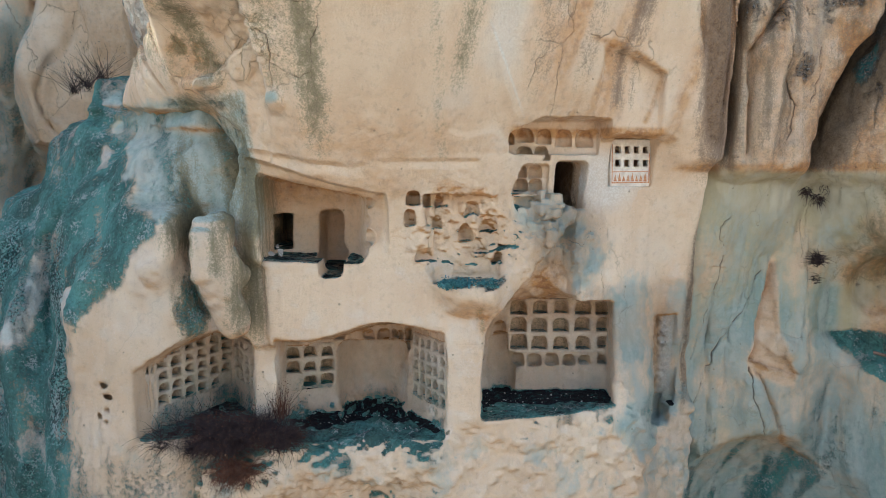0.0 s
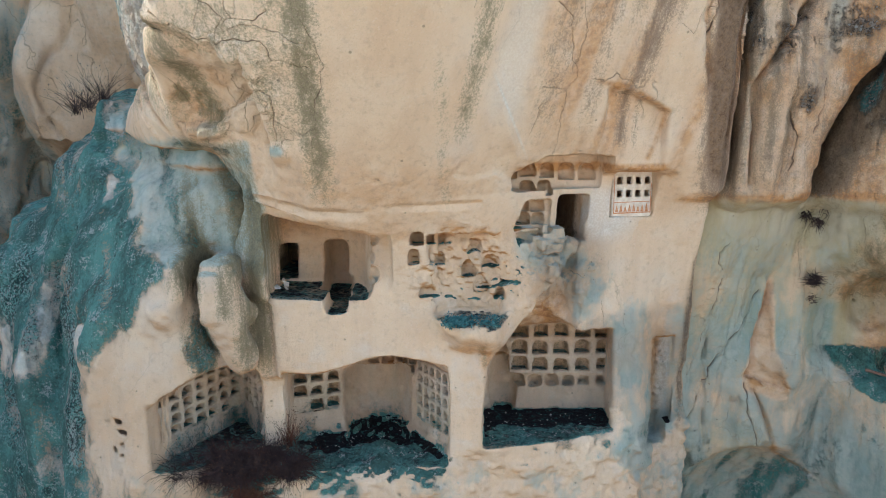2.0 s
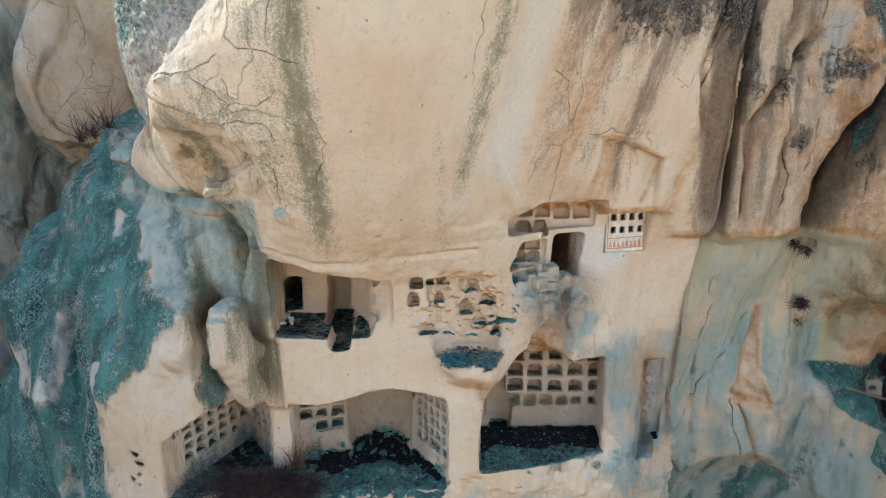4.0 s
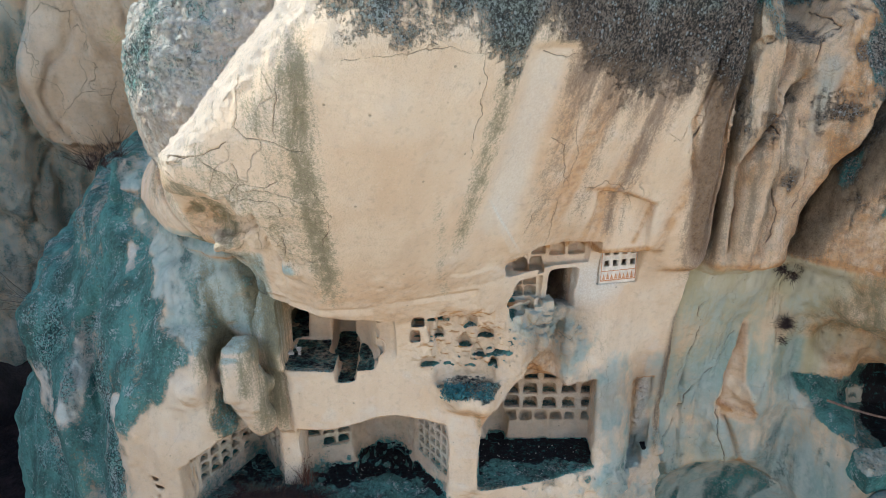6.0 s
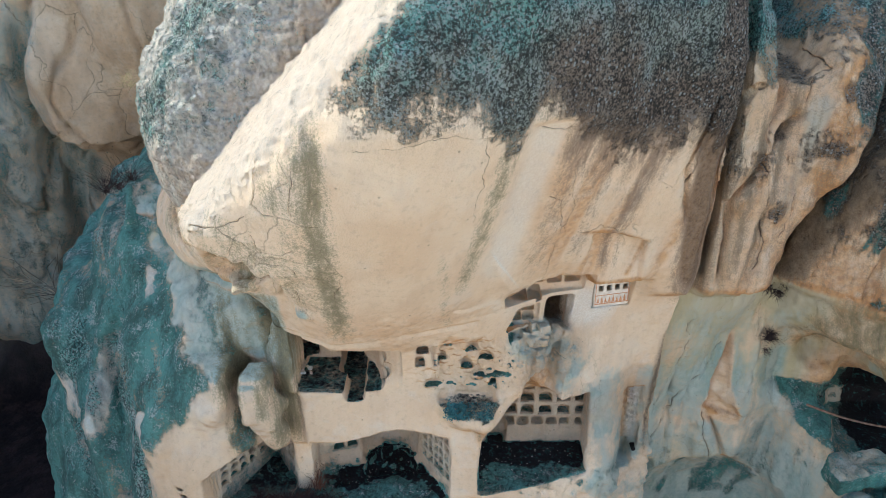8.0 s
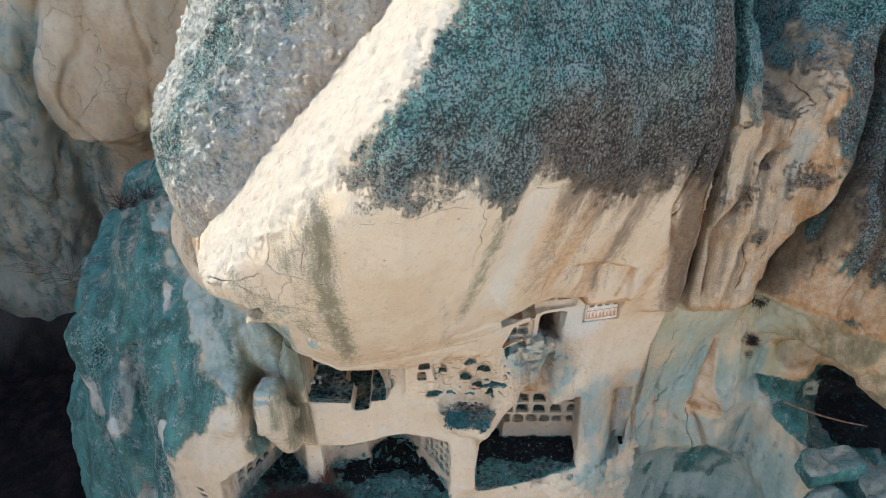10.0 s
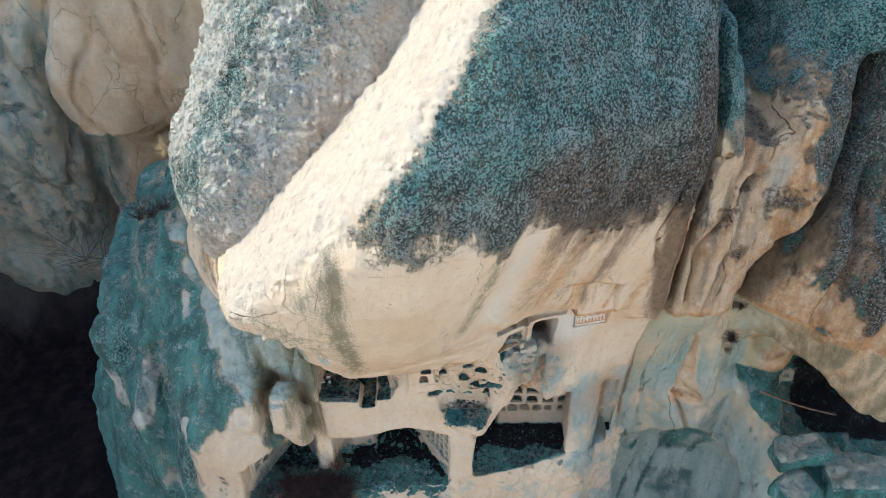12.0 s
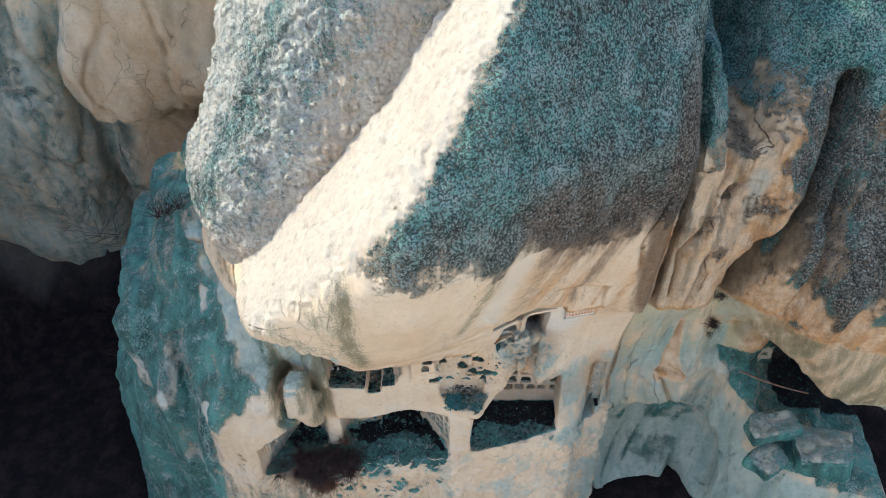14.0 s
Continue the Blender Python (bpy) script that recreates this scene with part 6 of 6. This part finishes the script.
def bush(name, at, seed, label, category, stem_material, leaf_material, roots, count, length, up, spread, droop, radius, leaves=0, size=0.05, group=""):
    rnd = random.Random(seed)
    ob = thing(name, at, label, category, group)
    points, faces, tips = stems(rnd, roots, count, length, up, spread, droop, radius)
    part("brushwood", points, faces, stem_material, ob)
    if leaves:
        part("foliage", *blades(rnd, tips, leaves, size, size), leaf_material, ob)
    return ob


rnd = random.Random(5)
roots = [(rnd.gauss(0.0, 0.45), rnd.uniform(-0.35, 0.35), rnd.uniform(-0.15, 0.1)) for _ in range(40)]
bush("dry_bush", (-3.68, 12.7, 5.4), 1, "large dark brown dry bush spilling over the rock lip", "bush", TWIG_DARK, TWIG_RUST, roots, 5200, 0.72, 0.6, 1.2, 0.42, 0.0055, 2600, 0.03)
roots = [(rnd.uniform(-0.3, 0.3), rnd.uniform(-0.1, 0.1), rnd.uniform(-0.2, 0.1)) for _ in range(12)]
bush("dry_bush", (-3.55, 12.35, 4.95), 2, "rusty red dry bush hanging below the lip", "bush", TWIG_RUST, TWIG_RUST, roots, 600, 0.55, 0.4, 1.2, 0.5, 0.006, 700, 0.035)
bush("weed", (-2.98, 13.35, 5.55), 3, "small reddish dry weed at the foot of the pillar", "weed", TWIG_RUST, TWIG_RUST, [(0, 0, 0), (0.1, 0, 0)], 90, 0.7, 1.2, 0.5, 0.05, 0.005, 160, 0.03)
bush("shrub", (-7.45, 16.2, 11.75), 4, "leafless grey shrub on top of the spur", "shrub", TWIG_DARK, LEAF_GREY, [(0, 0, 0), (0.3, 0, 0.15), (-0.3, 0, -0.1)], 130, 0.9, 1.0, 1.1, 0.03, 0.007, 80, 0.04)
bush("weed", (7.65, 15.5, 9.45), 5, "dark spiky weed hanging on the pale cliff", "weed", TWIG_DARK, TWIG_DARK, [(0, 0, 0), (0.15, 0, 0.25), (-0.25, 0, 0.15)], 150, 0.3, -0.3, 1.3, 0.25, 0.009, 0, 0.05, "weeds on the cliff")
bush("weed", (7.78, 15.62, 8.2), 6, "dark spiky weed hanging on the pale cliff", "weed", TWIG_DARK, TWIG_DARK, [(0, 0, 0), (0, 0, -0.1)], 150, 0.32, 0.3, 1.2, 0.2, 0.009, 0, 0.05, "weeds on the cliff")
bush("weed", (7.75, 15.62, 7.75), 7, "tiny dark weed in a crack of the cliff", "weed", TWIG_DARK, TWIG_DARK, [(0, 0, 0)], 50, 0.16, 0.1, 1.2, 0.1, 0.007, 0, 0.05, "weeds on the cliff")
bush("grass_tuft", (-6.0, 14.2, 14.55), 8, "yellow straw grass tuft on the dome's edge", "grass", STRAW, STRAW, [(0, 0, 0), (0, 0.1, 0.1)], 40, 0.36, 0.5, 1.2, 0.1, 0.005)
bush("bare_shrub", (-14.2, 24.2, 4.6), 9, "bleached bare branches in the dark gully", "shrub", TWIG_PALE, TWIG_PALE, [(0, 0, 0), (0.8, 0, 0), (1.6, -0.3, -0.4)], 40, 3.0, 0.7, 1.4, 0.12, 0.02)
bush("bare_shrub", (-11.5, 20.0, 1.2), 10, "bleached bare branches in the dark gully", "shrub", TWIG_PALE, TWIG_PALE, [(0, 0, 0), (0.8, 0.5, 0)], 26, 2.2, 0.6, 1.4, 0.15, 0.014)
# leaf mats on the ledge and in the niches
rnd = random.Random(12)
mat = thing("ledge_plants", (0.42, 12.7, 8.05), "mat of dark teal leafy plants on the rock ledge", "plants")
spots = [(0.48 * math.sin(rnd.uniform(-1.5, 1.5)) * rnd.random() ** 0.3, rnd.uniform(-0.12, 0.36), rnd.uniform(0.0, 0.04)) for _ in range(200)]
part("foliage", *blades(rnd, spots, 3600, 0.045, 0.03), LEAF_TEAL, mat)


# stones
def stone(rnd, name, at, size, label, category, group="", material=STONE, tones=None):
    """A worn, faceted stone that stands on its base."""
    bm = bmesh.new()
    bmesh.ops.create_icosphere(bm, subdivisions=4, radius=1.0)
    co = np.array([v.co[:] for v in bm.verts])
    cuts = np.array([(rnd.gauss(0, 1), rnd.gauss(0, 1), rnd.gauss(0, 1)) for _ in range(16)])
    cuts /= np.linalg.norm(cuts, axis=1)[:, None]
    for c, keep in zip(cuts, [rnd.uniform(0.22, 0.55) for _ in cuts]):
        over = np.maximum(co @ c - keep, 0)
        co = co - 1.0 * over[:, None] * c
    co = co * (1 + 0.12 * rough(co + np.array(at), 0.5, 3, 2))[:, None] * np.array(size)
    for v, p in zip(bm.verts, co):
        v.co = p
    for f in bm.faces:
        f.smooth = False
    me = bpy.data.meshes.new(name)
    bm.to_mesh(me)
    bm.free()
    me.materials.append(material)
    if tones:
        for key, value in tones.items():
            me.attributes.new(key, "FLOAT_COLOR", "POINT").data.foreach_set("color", np.tile(np.array(value, np.float32), len(me.vertices)))
    ob = new(name, me)
    ob.location = at
    ob.rotation_euler = (0, 0, rnd.uniform(0, 6))
    return tagged(ob, label, category, group)


rnd = random.Random(3)
for q, r in (((-3.1, 13.62, 8.5), 0.1), ((-2.93, 13.6, 8.49), 0.09), ((-2.97, 13.75, 8.5), 0.1), ((-2.99, 13.62, 8.63), 0.085)):
    stone(rnd, "stone", q, (r * 1.15, r, r), "white rough stone piled by the room's door", "stone", "stones by the door")
def boulder(at, size, deg, seed):
    """A broken slab of tuff with blunt edges, pale above and more blue-green on its sides."""
    block = Rock((-size[0] - 0.3, -size[1] - 0.3, -size[2] - 0.3), (size[0] + 0.3, size[1] + 0.3, size[2] + 0.3), 0.045)
    block.add((-9, -9, -9), (9, 9, 9), box(0, 0, 0, *size, 0, 0.08), 0.01)
    local = random.Random(seed)
    for _ in range(5):
        k = np.array([local.gauss(0, 1), local.gauss(0, 1), abs(local.gauss(0, 0.6))])
        k /= np.linalg.norm(k)
        far = 0.82 * float(np.abs(k) @ np.array(size))
        w, g = block.window((-9, -9, -9), (9, 9, 9))
        block.d[w] = smax(block.d[w], (g[0] * k[0] + g[1] * k[1] + g[2] * k[2] - far).astype(np.float32), 0.05)
    points, faces = block.skin()
    n = normals(points, faces)
    points = points + n * (0.09 * rough(points, 0.7, 4, seed) + 0.03 * rough(points, 0.2, 3, seed + 1))[:, None]
    n, e, o = normals(points, faces), rough(points, 0.5, 3, seed + 2), np.zeros(len(points))
    side = step(0.75, 0.3, n[:, 2] + 0.15 * e)
    ob = skinned("boulder", points, faces, TUFF, {"tone": np.stack([o, 0.2 * side, o + 0.1, 0 * side], 1), "wash": np.stack([0.7 + 0.3 * side, o, o + 0.2, o], 1), "hue": np.stack([o + 0.8, o + 0.4, 0.4 + 0.45 * side, o], 1)})
    ob.location, ob.rotation_euler = at, (radians(6), radians(-8), radians(deg))
    return tagged(ob, "pale fallen boulder lying below the rock hollow", "boulder", "fallen boulders")


for k, q in enumerate((((9.7, 14.0, 5.5), (0.75, 0.42, 0.3), 8), ((11.1, 13.4, 5.0), (0.8, 0.6, 0.5), -20), ((9.5, 13.3, 4.75), (0.5, 0.4, 0.3), 35))):
    boulder(*q, 40 + k)

# rubble on the floors of the rooms
points, faces = [], []
rnd = random.Random(8)
for _ in range(170):
    k = rnd.random()
    x, y, z = (rnd.uniform(-2.7, -0.3), rnd.uniform(13.3, 14.6), 5.3) if k < 0.5 else (rnd.uniform(0.8, 3.1), rnd.uniform(13.5, 14.7), 5.6)
    s = rnd.uniform(0.006, 0.022)
    b = len(points)
    points += [(x + s * rnd.uniform(0.6, 1.3) * u, y + s * rnd.uniform(0.6, 1.3) * v, z + 0.01 + s * rnd.uniform(0.5, 1) * w) for u, v, w in ((1, 0, 0), (0, 1, 0), (-1, 0, 0), (0, -1, 0), (0, 0, 1), (0, 0, -1))]
    faces += [(b + i, b + (i + 1) % 4, b + 4) for i in range(4)] + [(b + (i + 1) % 4, b + i, b + 5) for i in range(4)]
rubble = part("rubble", points, faces, STONE, None, "small pale stone chips scattered on dark floors")
tagged(rubble, "", "rubble", "", "stuff")

# the painted dovecote screen
screen = thing("dovecote_screen", (3.54, 14.44, 9.7), "white plastered dovecote screen with square holes and red painted band", "dovecote screen")
screen.rotation_euler = (0, 0, radians(13))
slab = Rock((-0.5, -0.1, -0.06), (0.5, 0.12, 0.98), 0.016)
slab.add((-9, -9, -9), (9, 9, 9), box(0, 0.02, 0.44, 0.42, 0.05, 0.45, 0, 0.02), 0.01)
for i in range(4):
    for z in (0.44, 0.69):
        slab.cut((-9, -9, -9), (9, 9, 9), box(-0.26 + 0.19 * i, 0, z, 0.058, 0.3, 0.066, 0, 0.018), 0.012)
points, faces = slab.skin()
points = points + normals(points, faces) * (0.006 * rough(points, 0.12, 3, 2))[:, None]
part("slab", points, faces, PLASTER, screen, "", True)


def prism(outline, front, back):
    n = len(outline)
    points = [(x, front, z) for x, z in outline] + [(x, back, z) for x, z in outline]
    return points, [tuple(range(n)), tuple(range(2 * n - 1, n - 1, -1))] + [(i, i + n, (i + 1) % n + n, (i + 1) % n) for i in range(n)]


for x0, z0, x1, z1 in ((-0.37, 0.06, 0.37, 0.085), (-0.37, 0.27, 0.36, 0.285), (-0.385, 0.06, -0.37, 0.8), (0.37, 0.06, 0.39, 0.62)):
    part("painted_line", *prism(((x0, z0), (x1, z0 + 0.01), (x1 - 0.004, z1 + 0.008), (x0 + 0.003, z1)), -0.038, -0.03), RED_PAINT, screen, "red ochre painted line")
for i in range(8):
    x = -0.315 + 0.088 * i
    h = 0.11 + 0.03 * math.sin(i * 2.1)
    part("painted_motif", *prism(((x - 0.034, 0.1), (x + 0.034, 0.1), (x + 0.012, 0.12 + h * 0.6), (x, 0.12 + h), (x - 0.012, 0.12 + h * 0.6)), -0.038, -0.03), RED_PAINT, screen, "red ochre painted plant motif")

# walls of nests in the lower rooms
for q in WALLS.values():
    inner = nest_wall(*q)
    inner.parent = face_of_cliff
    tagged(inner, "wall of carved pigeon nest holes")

# a weathered pole on the ledge of the eastern hollow
rnd = random.Random(4)
pole = thing("wooden_pole", (9.0, 15.55, 6.22), "long weathered wooden pole lying on the ledge", "pole")
points, faces = [], []
for k in range(9):
    f = k / 8
    c = np.array((1.9 * f, -0.75 * f, -0.1 * math.sin(3 * f) - 0.15 * f))
    for m in range(8):
        a = math.pi * m / 4
        points.append(c + (0.035 - 0.012 * f + rnd.uniform(-0.003, 0.003)) * np.array((0.37 * math.cos(a), 0.93 * math.cos(a), math.sin(a))))
        if k:
            b = 8 * k
            faces.append((b - 8 + m, b - 8 + (m + 1) % 8, b + (m + 1) % 8, b + m))
faces += [tuple(range(7, -1, -1)), tuple(range(64, 72))]
part("shaft", points, faces, WOOD, pole, "", True)
